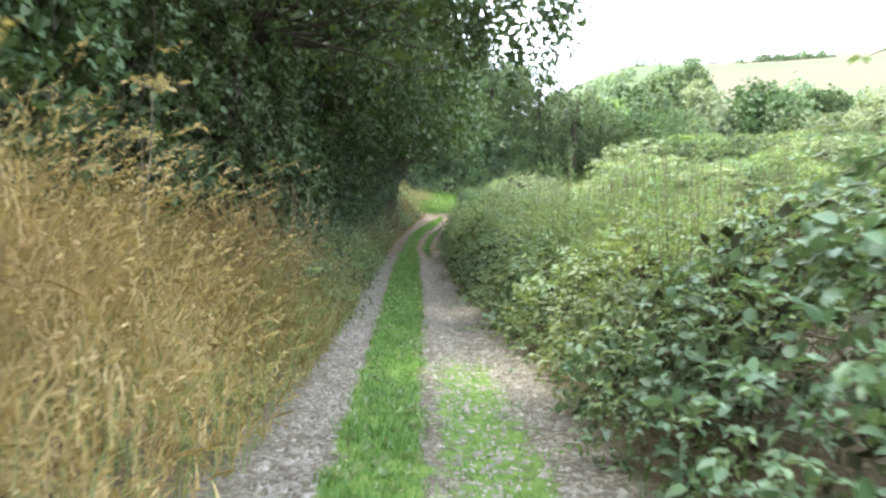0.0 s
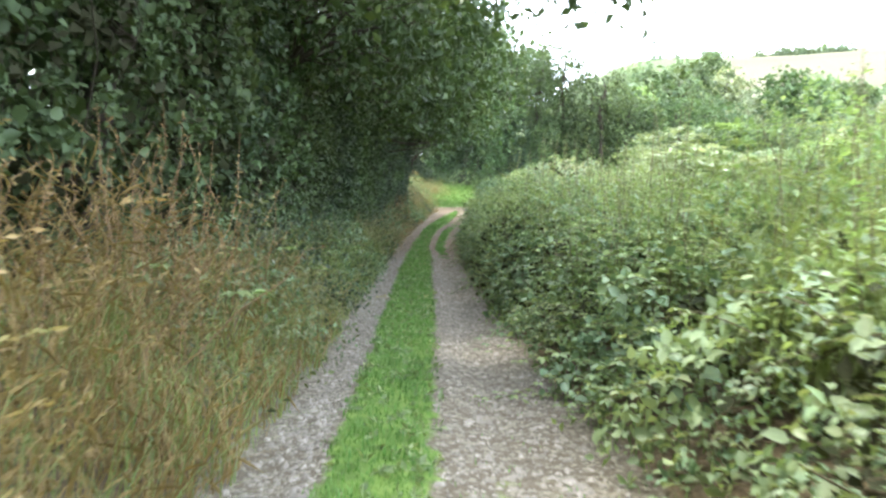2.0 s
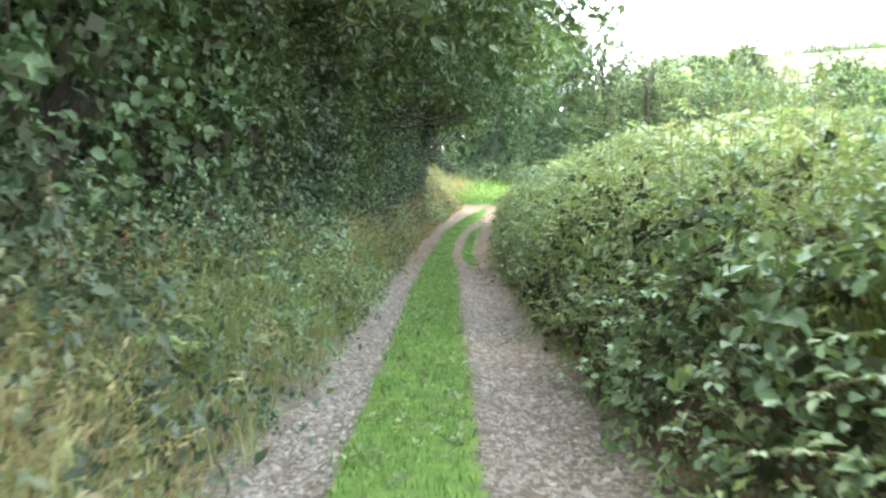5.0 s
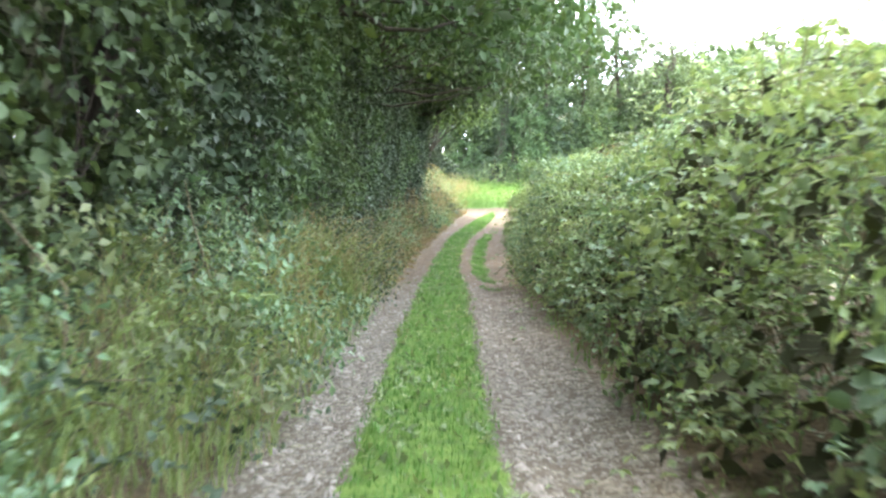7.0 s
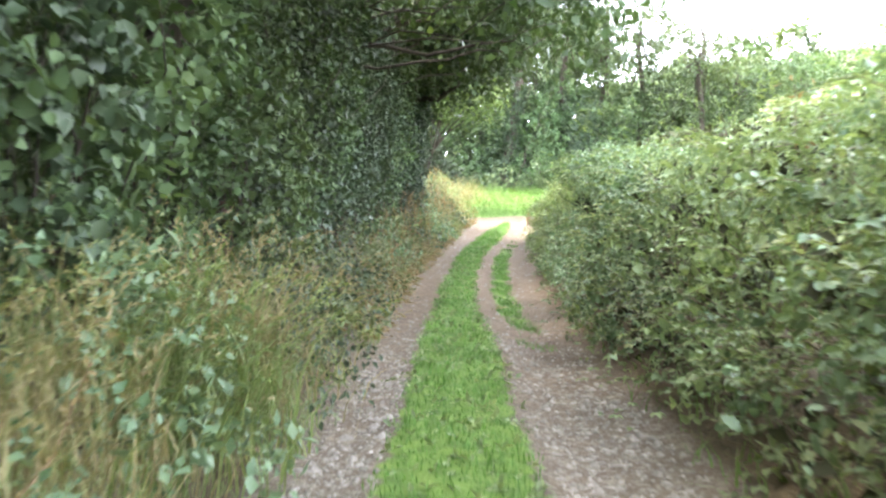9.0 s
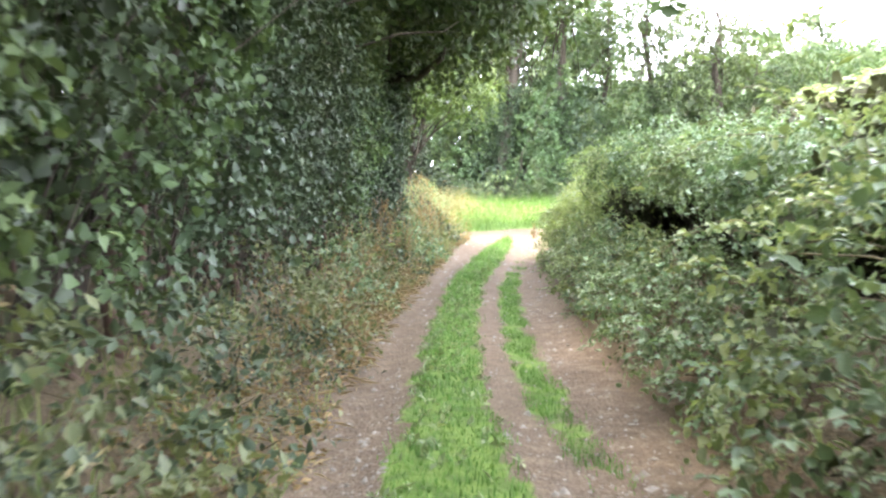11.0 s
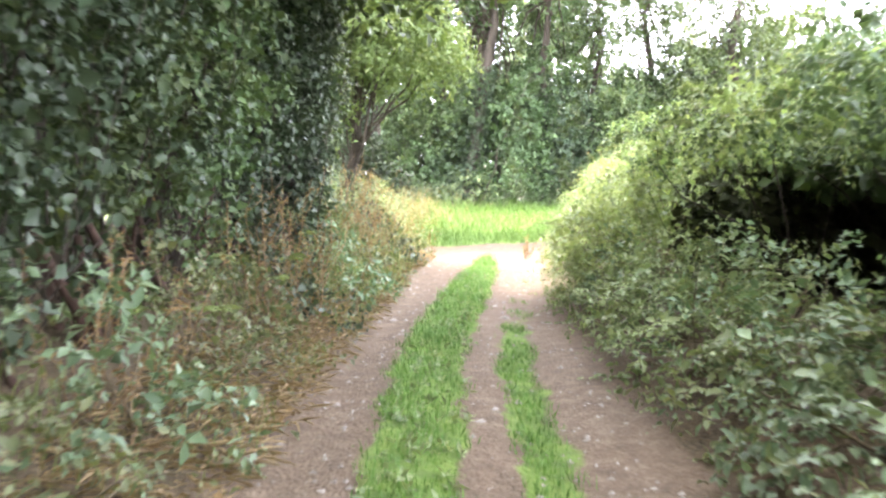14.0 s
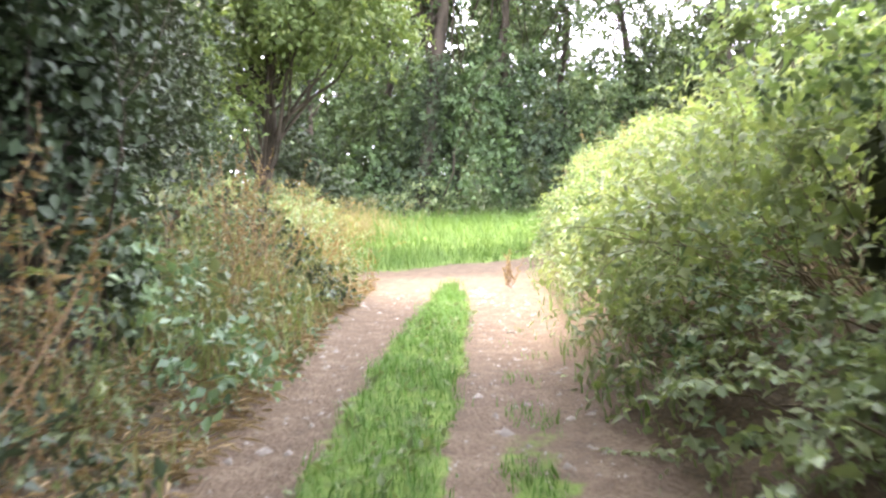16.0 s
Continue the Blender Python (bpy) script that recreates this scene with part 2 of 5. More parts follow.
def unit(v):
    return v / np.maximum(np.linalg.norm(v, axis=-1, keepdims=True), 1e-9)


def raw_mesh(name, v, f, mats, idx=None, smooth_shade=False):
    """A mesh from arrays: v (n,3), f (m,3) or (m,4)."""
    me = bpy.data.meshes.new(name)
    v, f = np.ascontiguousarray(v, np.float32), np.ascontiguousarray(f, np.int32)
    k = f.shape[1]
    me.vertices.add(len(v))
    me.vertices.foreach_set("co", v.ravel())
    me.loops.add(f.size)
    me.loops.foreach_set("vertex_index", f.ravel())
    me.polygons.add(len(f))
    me.polygons.foreach_set("loop_start", np.arange(0, f.size, k, dtype=np.int32))
    for m in mats:
        me.materials.append(m)
    if idx is not None:
        me.polygons.foreach_set("material_index", np.asarray(idx, np.int32))
    if smooth_shade:
        me.polygons.foreach_set("use_smooth", np.ones(len(f), bool))
    me.update(calc_edges=True)
    return me


def part(name, vf, material, parent, label="", shade=False):
    ob = new(name, raw_mesh(name, vf[0], vf[1], [material], None, shade))
    ob.parent = parent
    if parent is not None:
        ob.matrix_parent_inverse = parent.matrix_basis.inverted()
    return tagged(ob, label)


def thing(name, place, label, category, group="", kind=""):
    ob = new(name)
    ob.empty_display_size = 0.2
    ob.matrix_basis = Matrix.Translation(place)
    return tagged(ob, label, category, group, kind)


def joined(*sets):
    vs, fs, off = [], [], 0
    if len({f.shape[1] for v, f in sets if len(v)}) > 1:
        sets = [(v, np.concatenate([f[:, [0, 1, 2]], f[:, [0, 2, 3]]]) if f.shape[1] == 4 else f) for v, f in sets]
    for v, f in sets:
        if len(v):
            vs.append(v)
            fs.append(f + off)
            off += len(v)
    return np.concatenate(vs), np.concatenate(fs)


def leaves(p, t, nrm, length, width, fold=0.18, fine=False):
    """Leaves as two folded halves each, from foot p along t, facing nrm."""
    t = unit(t)
    b = unit(np.cross(nrm, t))
    nn = np.cross(t, b)
    L, W = length[:, None], width[:, None]
    tip = p + t * L - nn * L * 0.12
    mid = p + t * L * 0.45
    if fine:
        a1, a2 = p + t * L * 0.22 + nn * W * fold, p + t * L * 0.62 + nn * W * fold
        v = np.stack([p, a1 - b * W * 0.42, a2 - b * W * 0.42, tip, a2 + b * W * 0.42, a1 + b * W * 0.42], 1)
        k = np.arange(len(p))[:, None] * 6
        f = np.concatenate([k + [0, 3, 2, 1], k + [0, 5, 4, 3]])
        return v.reshape(-1, 3), f
    v = np.stack([p, mid - b * W * 0.5 + nn * W * fold, tip, mid + b * W * 0.5 + nn * W * fold], 1)
    k = np.arange(len(p))[:, None] * 4
    return v.reshape(-1, 3), np.concatenate([k + [0, 2, 1], k + [0, 3, 2]])


def sprigs(base, out, count, length, leaf, droop=0.4, spread=0.5, ratio=0.62, fine=False, up=0.7):
    """Leaves set along short twigs that start at base and grow outward."""
    m = len(base)
    if m == 0:
        return np.zeros((0, 3)), np.zeros((0, 4 if fine else 3), int)
    a = unit(out + rng.normal(0, spread, (m, 3)))
    ln = length * rng.uniform(0.5, 1.3, m)
    s = (np.arange(count) + 0.6) / count
    along = s[None, :, None] * ln[:, None, None]
    p = base[:, None] + a[:, None] * along
    p[..., 2] -= droop * (s[None] ** 2) * ln[:, None]
    side = unit(np.cross(a, rng.normal(0, 1, (m, 3))))
    side2 = np.cross(a, side)
    ang = np.arange(count)[None] * 2.4 + rng.uniform(0, 6.3, (m, 1))
    sd = side[:, None] * np.cos(ang)[..., None] + side2[:, None] * np.sin(ang)[..., None]
    t = unit(a[:, None] * 0.55 + sd + rng.normal(0, 0.25, sd.shape) - np.array([0, 0, 0.25 * droop]))
    nrm = out[:, None] * 0.55 + np.array([0, 0, up]) + rng.normal(0, 0.5, sd.shape)
    n = m * count
    L = leaf * rng.uniform(0.5, 1.4, n)
    return leaves(p.reshape(n, 3), t.reshape(n, 3), nrm.reshape(n, 3), L, L * ratio * rng.uniform(0.8, 1.15, n), 0.15, fine)


def tubes(paths, radii, sides=5):
    """Tapered stems: paths (m,k,3), radii (m,k)."""
    paths, radii = np.asarray(paths, float), np.asarray(radii, float)
    m, k, _ = paths.shape
    d = unit(np.gradient(paths, axis=1))
    ref = np.where(np.abs(d[..., 2:3]) > 0.9, np.array([1.0, 0, 0]), np.array([0, 0, 1.0]))
    u = unit(np.cross(d, ref))
    w = np.cross(d, u)
    an = np.arange(sides) * 2 * np.pi / sides
    ring = paths[:, :, None] + radii[:, :, None, None] * (u[:, :, None] * np.cos(an)[:, None] + w[:, :, None] * np.sin(an)[:, None])
    v = ring.reshape(-1, 3)
    i, j, s = np.meshgrid(np.arange(m), np.arange(k - 1), np.arange(sides), indexing="ij")
    a = (i * k + j) * sides
    f = np.stack([a + s, a + (s + 1) % sides, a + sides + (s + 1) % sides, a + sides + s], -1).reshape(-1, 4)
    return v, f


def wander(a, b, k=6, amount=0.12):
    """A crooked way from a to b."""
    a, b = np.atleast_2d(a).astype(float), np.atleast_2d(b).astype(float)
    s = np.linspace(0, 1, k)[None, :, None]
    p = a[:, None] * (1 - s) + b[:, None] * s
    ln = np.linalg.norm(b - a, axis=1)[:, None, None]
    return p + np.cumsum(rng.normal(0, amount / k, (len(a), k, 3)), 1) * ln * np.sqrt(s * (1.05 - s)) * 2


def on_blobs(blobs, per_m2, low=-0.5, shell=(0.82, 1.05), front=None, near=()):
    """Feet and outward ways on the skin of a lump of ellipsoids (cx, cy, cz, rx, ry, rz), not inside one another nor in the soil."""
    B = np.array(blobs, float)
    ps, ns = [], []
    for i, b in enumerate(B):
        r = b[3:]
        n = int(per_m2 * 4 * np.pi * ((r[0] * r[1]) ** 1.6 / 3 + (r[0] * r[2]) ** 1.6 / 3 + (r[1] * r[2]) ** 1.6 / 3) ** (1 / 1.6))
        q = unit(rng.normal(0, 1, (n, 3)))
        q = q[q[:, 2] > low]
        lump = 1 + 0.10 * wave(q[:, 0] * 3, q[:, 1] * 3 + q[:, 2] * 4, 2.1, i) + 0.06 * wave(q[:, 2] * 9, q[:, 0] * 8, 1.3, i + 3)
        p = b[:3] + q * r * (rng.uniform(*shell, len(q)) * lump)[:, None]
        nn = unit(q / r)
        k = min(max(4.2 / r.mean(), 1.2), 11.0)
        tuft = wave(p[:, 0] + 0.7 * p[:, 2], p[:, 1] - 0.6 * p[:, 2], k, 1.3) + 0.6 * wave(p[:, 2], p[:, 1] + p[:, 0], 1.9 * k, 4.1)
        p = p + nn * (0.16 * r.mean() * tuft.clip(-1, 1))[:, None]
        keep = tuft + rng.normal(0, 0.30, len(p)) > -0.42
        keep &= p[:, 2] > ground_z(p[:, 0], p[:, 1]) + 0.03
        for j, o in enumerate(B):
            if j != i:
                keep &= (((p - o[:3]) / (o[3:] * 0.78)) ** 2).sum(1) > 1
        for o in near:
            keep &= (((p - np.array(o[:3])) / (np.array(o[3:]) * 0.85)) ** 2).sum(1) > 1
        if front is not None:
            keep &= (nn @ np.array(front) > -0.15) | (rng.uniform(0, 1, len(nn)) < 0.12)
        ps.append(p[keep])
        ns.append(nn[keep])
    return np.concatenate(ps), np.concatenate(ns)


def blades(root, height, lean, width, segs=3, curl=0.5):
    """Grass blades that taper and bend over."""
    n = len(root)
    az = rng.uniform(0, 2 * np.pi, n)
    d = np.stack([np.cos(az), np.sin(az), 0 * az], 1) * 1.0 + lean
    d[:, 2] = 0
    d = unit(d)
    b = np.stack([-d[:, 1], d[:, 0], 0 * az], 1)
    bend = curl * rng.uniform(0.3, 1.3, n)
    rows = []
    for j in range(segs + 1):
        s = j / segs
        p = root + d * (height * bend * s * s)[:, None]
        p[:, 2] += height * (s - 0.28 * bend * s ** 3)
        w = (width * (1 - 0.92 * s))[:, None]
        rows += [p - b * w * 0.5, p + b * w * 0.5]
    v = np.stack(rows, 1)
    k = np.arange(n)[:, None] * 2 * (segs + 1)
    f = np.concatenate([k + [2 * j, 2 * j + 1, 2 * j + 3, 2 * j + 2] for j in range(segs)])
    return v.reshape(-1, 3), f


def bush(name, label, blobs, mat, leaf=0.06, per_m2=60, count=8, length=0.28, droop=0.4, ratio=0.65, fine=False, inner=0.35, low=-0.5, category="bush", group="", stem_mat=None, stems=7, leaf_name="foliage", front=None, near=(), core=None, mix=None, dead=False):
    B = np.array(blobs, float)
    C = B * np.array([1, 1, 1, 0.74, 0.74, 0.8]) if core is None else np.array(core, float)
    foot = np.array([C[:, 0].mean(), C[:, 1].mean()])
    z0 = float(ground_z(*foot))
    top = thing(name, (foot[0], foot[1], z0), label, category, group)
    p, n = on_blobs(B, per_m2, low, (0.82, 1.05), front, near)
    if mix:
        other = wave(p[:, 1], p[:, 2] * 1.5 + p[:, 0], 2.6, mix[4]) + rng.normal(0, 0.22, len(p)) > mix[3]
        if other.any():
            part("weed_foliage", sprigs(p[other], n[other], count, length * 1.1, mix[1], droop * 0.6, 0.6, mix[2]), mix[0], top, "lighter leaves of another weed")
        p, n = p[~other], n[~other]
    sets = [sprigs(p, n, count, length, leaf, droop, 0.5, ratio, fine)]
    if inner:
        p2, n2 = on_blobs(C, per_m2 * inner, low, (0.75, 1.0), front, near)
        # dead: the inner leaves take the near-black colour that stands for shade
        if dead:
            part("withered_foliage", sprigs(p2, n2, 5, length, leaf * 1.4, droop, 0.7, ratio), SHADEDARK, top, "inner leaves coloured dark as shade")
        else:
            sets.append(sprigs(p2, n2, max(3, count - 2), length, leaf * 1.4, droop, 0.7, ratio))
    part(leaf_name, joined(*sets), mat, top)
    ends = []
    for b in B:
        q = unit(rng.normal(0, 1, (stems, 3)) + [0, 0, 0.8])
        ends.append(b[:3] + q * b[3:] * 0.93)
    ends = np.concatenate(ends)
    starts = np.column_stack([foot + rng.normal(0, 0.18, (len(ends), 2)) * np.ptp(B[:, :2], axis=0).clip(0.6, 3), np.zeros(len(ends))])
    starts[:, 2] = ground_z(starts[:, 0], starts[:, 1]) - 0.05
    way = wander(starts, ends, 6, 0.25)
    rad = np.linspace(1, 0.3, 6)[None] * rng.uniform(0.005, 0.014, (len(ends), 1))
    tagged(part("stem_tangle", tubes(way, rad, 4), stem_mat or STEM, top), kind="stuff")
    return top


def canes(top, tufts, n, mat, way=(-0.5, -0.2, 0.7), length=(0.35, 0.95)):
    """Arching bramble canes that stand out of a bush, with leaves in threes."""
    B = np.array(tufts, float)[rng.integers(0, len(tufts), n)]
    d = unit(rng.normal(0, 0.6, (n, 3)) + np.array(way))
    a = B[:, :3] + d * B[:, 3:] * 0.7
    L = rng.uniform(*length, n)
    s = np.linspace(0, 1, 7)
    path = a[:, None] + d[:, None] * (s[None, :, None] * L[:, None, None])
    path[..., 2] -= 0.55 * L[:, None] * s[None] ** 2
    path += np.cumsum(rng.normal(0, 0.012, path.shape), 1)
    low = ground_z(path[..., 0], path[..., 1]) + 0.02
    path[..., 2] = np.maximum(path[..., 2], low)
    tagged(part("cane_tangle", tubes(path, np.linspace(0.0045, 0.0015, 7)[None] * np.ones((n, 1)), 3), STEM, top), kind="stuff")
    m = 8
    q = np.linspace(0.15, 1, m)
    k = np.minimum((q * 6).astype(int), 5)
    fr = (q * 6 - k)[None, :, None]
    p = path[:, k] * (1 - fr) + path[:, k + 1] * fr
    ax = unit(path[:, k + 1] - path[:, k])
    sd = unit(np.cross(ax, [0, 0, 1.0])) * np.where(np.arange(m) % 2, 1, -1)[None, :, None]
    pet = unit(sd + ax * 0.5 + rng.normal(0, 0.3, sd.shape) + [0, 0, 0.2])
    p = p + pet * 0.035
    sets = []
    size = 0.066 * (1.15 - 0.55 * q)[None] * rng.uniform(0.75, 1.25, (n, m))
    across = unit(np.cross(pet, [0, 0, 1.0]))
    for t in (pet, pet * 0.35 + across, pet * 0.35 - across):
        t = t - np.array([0, 0, 0.25])
        sets.append(leaves(p.reshape(-1, 3), t.reshape(-1, 3), (np.array([0, 0, 1.0]) + rng.normal(0, 0.3, p.shape)).reshape(-1, 3), size.ravel(), size.ravel() * 0.68, 0.2, True))
    part("cane_foliage", joined(*sets), mat, top)


def tree(name, label, foot, height, lean, crown, mat, radius=0.16, leaf=0.09, per_m2=16, count=9, length=0.5, droop=0.5, limbs=7, ivy=0.0, inner=0.4, category="tree", group="", low=-0.9, ratio=0.6, fork=0.62):
    """A tapered crooked trunk, limbs into each lump of the crown, and leaves on twigs."""
    z0 = float(ground_z(foot[0], foot[1]))
    base = np.array([foot[0], foot[1], z0 - 0.1])
    topp = base + np.array([lean[0], lean[1], height])
    top = thing(name, (foot[0], foot[1], z0), label, category, group)
    way = wander(base, topp, 9, 0.16)
    rad = radius * np.linspace(1.25, 0.35, 9)[None] * np.array([1.25] + [1] * 8)
    part("trunk", tubes(way, rad, 9), BARK, top, "", True)
    B = np.array(crown, float)
    st, en = [], []
    for b in B:
        for k in range(limbs):
            s = rng.uniform(fork, 0.97)
            st.append(way[0][int(s * 8)])
            q = unit(rng.normal(0, 1, 3) + [0, 0, 0.2])
            en.append(b[:3] + q * b[3:] * rng.uniform(0.3, 0.9))
    st, en = np.array(st), np.array(en)
    lw = wander(st, en, 7, 0.28)
    lr = np.linspace(1, 0.18, 7)[None] * rng.uniform(0.10, 0.24, (len(st), 1)) * radius
    main = np.argsort(-lr[:, 0])[:9]
    for k in main:
        part("limb", tubes(lw[k:k + 1], lr[k:k + 1] * 1.3, 6), BARK, top, "", True)
    rest = np.setdiff1d(np.arange(len(st)), main)
    if len(rest):
        tagged(part("branchwork", tubes(lw[rest], lr[rest], 4), BARK, top), kind="stuff")
    p, n = on_blobs(B, per_m2, low)
    sets = [sprigs(p, n, count, length, leaf, droop, 0.6, ratio)]
    if inner:
        p2, n2 = on_blobs(B * np.array([1, 1, 1, 0.66, 0.66, 0.66]), per_m2 * inner, low, (0.5, 1.0))
        sets.append(sprigs(p2, n2, count, length, leaf * 1.2, droop, 0.8, ratio))
    part("crown", joined(*sets), mat, top)
    if ivy:
        h = rng.uniform(0, ivy, int(ivy * radius * 1100))
        an = rng.uniform(0, 6.283, len(h))
        c = np.stack([np.interp(h, way[0][:, 2] - z0, way[0][:, k]) for k in range(2)], 1)
        o = np.stack([np.cos(an), np.sin(an), 0 * an], 1)
        p = np.column_stack([c, h + z0]) + o * radius * 1.15
        part("ivy", sprigs(p, o, 4, 0.16, 0.075, 0.6, 0.5, 0.9), IVY, top, "dark ivy climbing the trunk")
    return top

# ---------------------------------------------------------------- ground: one sheet to the horizon
def ground_material():
    m, n, l, out = nodes_of("lane_and_field_ground")
    geo = n.new("ShaderNodeNewGeometry")
    pos = geo.outputs["Position"]

    def attr(name):
        a = n.new("ShaderNodeAttribute")
        a.attribute_name = name
        return a.outputs["Fac"]

    fine, mid, broad = noise_tex(n, l, 38, 6, pos), noise_tex(n, l, 7, 5, pos), noise_tex(n, l, 0.9, 4, pos)
    peb = n.new("ShaderNodeTexVoronoi")
    peb.inputs["Scale"].default_value = 34
    l.new(pos, peb.inputs["Vector"])
    sep = n.new("ShaderNodeSeparateColor")
    l.new(peb.outputs["Color"], sep.inputs["Color"])
    stone = ramp(n, [(0.0, (0.066, 0.057, 0.041)), (0.55, (0.124, 0.110, 0.080)), (1.0, (0.30, 0.278, 0.218))])
    l.new(sep.outputs["Red"], stone.inputs["Fac"])
    grit = ramp(n, [(0.3, (0.055, 0.045, 0.031)), (0.7, (0.128, 0.110, 0.077))])
    l.new(fine.outputs["Fac"], grit.inputs["Fac"])
    gravel = mix_rgb(n, l, calc(n, l, "MULTIPLY", mid.outputs["Fac"], 1.1, True), grit.outputs["Color"], stone.outputs["Color"])
    earth = ramp(n, [(0.28, (0.052, 0.037, 0.023)), (0.5, (0.115, 0.086, 0.055)), (0.72, (0.20, 0.160, 0.108))])
    l.new(calc(n, l, "ADD", calc(n, l, "MULTIPLY", mid.outputs["Fac"], 0.5), calc(n, l, "MULTIPLY", fine.outputs["Fac"], 0.5)), earth.inputs["Fac"])
    track = mix_rgb(n, l, calc(n, l, "ADD", attr("earth"), calc(n, l, "MULTIPLY", calc(n, l, "SUBTRACT", mid.outputs["Fac"], 0.5), 1.2), True), gravel, earth.outputs["Color"])
    turf = ramp(n, [(0.3, (0.055, 0.095, 0.020)), (0.55, (0.10, 0.165, 0.032)), (0.8, (0.16, 0.21, 0.055))])
    l.new(mid.outputs["Fac"], turf.inputs["Fac"])
    edge = calc(n, l, "ADD", attr("turf"), calc(n, l, "MULTIPLY", calc(n, l, "SUBTRACT", mid.outputs["Fac"], 0.5), 1.1))
    colour = mix_rgb(n, l, calc(n, l, "MULTIPLY", calc(n, l, "SUBTRACT", edge, 0.38), 4.0, True), track, turf.outputs["Color"])
    litter = ramp(n, [(0.3, (0.045, 0.034, 0.020)), (0.6, (0.095, 0.075, 0.042)), (0.8, (0.16, 0.12, 0.07))])
    l.new(fine.outputs["Fac"], litter.inputs["Fac"])
    edge2 = calc(n, l, "ADD", attr("litter"), calc(n, l, "MULTIPLY", calc(n, l, "SUBTRACT", mid.outputs["Fac"], 0.5), 0.9))
    colour = mix_rgb(n, l, calc(n, l, "MULTIPLY", calc(n, l, "SUBTRACT", edge2, 0.4), 3.5, True), colour, litter.outputs["Color"])
    cell = n.new("ShaderNodeTexVoronoi")
    cell.inputs["Scale"].default_value = 0.0055
    l.new(pos, cell.inputs["Vector"])
    cs = n.new("ShaderNodeSeparateColor")
    l.new(cell.outputs["Color"], cs.inputs["Color"])
    field = ramp(n, [(0.0, (0.065, 0.095, 0.042)), (0.35, (0.08, 0.11, 0.05)), (0.5, (0.13, 0.118, 0.08)), (0.8, (0.14, 0.125, 0.09)), (1.0, (0.085, 0.112, 0.055))])
    l.new(cs.outputs["Green"], field.inputs["Fac"])
    tuft = mix_rgb(n, l, mid.outputs["Fac"], (0.5, 0.5, 0.45), (1.25, 1.2, 1.1))
    field2 = mix_rgb(n, l, 0.7, mix_rgb(n, l, 0.4, field.outputs["Color"], broad.outputs["Color"], "OVERLAY"), tuft, "MULTIPLY")
    field3 = mix_rgb(n, l, attr("stubble"), field2, mix_rgb(n, l, broad.outputs["Fac"], (0.085, 0.076, 0.045), (0.12, 0.108, 0.070)))
    colour = mix_rgb(n, l, attr("far"), colour, field3)
    p = n.new("ShaderNodeBsdfPrincipled")
    p.inputs["Roughness"].default_value, p.inputs["Specular IOR Level"].default_value = 0.9, 0.15
    l.new(colour, p.inputs["Base Color"])
    bp = n.new("ShaderNodeBump")
    bp.inputs["Strength"].default_value, bp.inputs["Distance"].default_value = 0.6, 0.02
    l.new(calc(n, l, "ADD", fine.outputs["Fac"], calc(n, l, "MULTIPLY", peb.outputs["Distance"], -0.9)), bp.inputs["Height"])
    l.new(bp.outputs["Normal"], p.inputs["Normal"])
    l.new(p.outputs[0], out.inputs["Surface"])
    return m


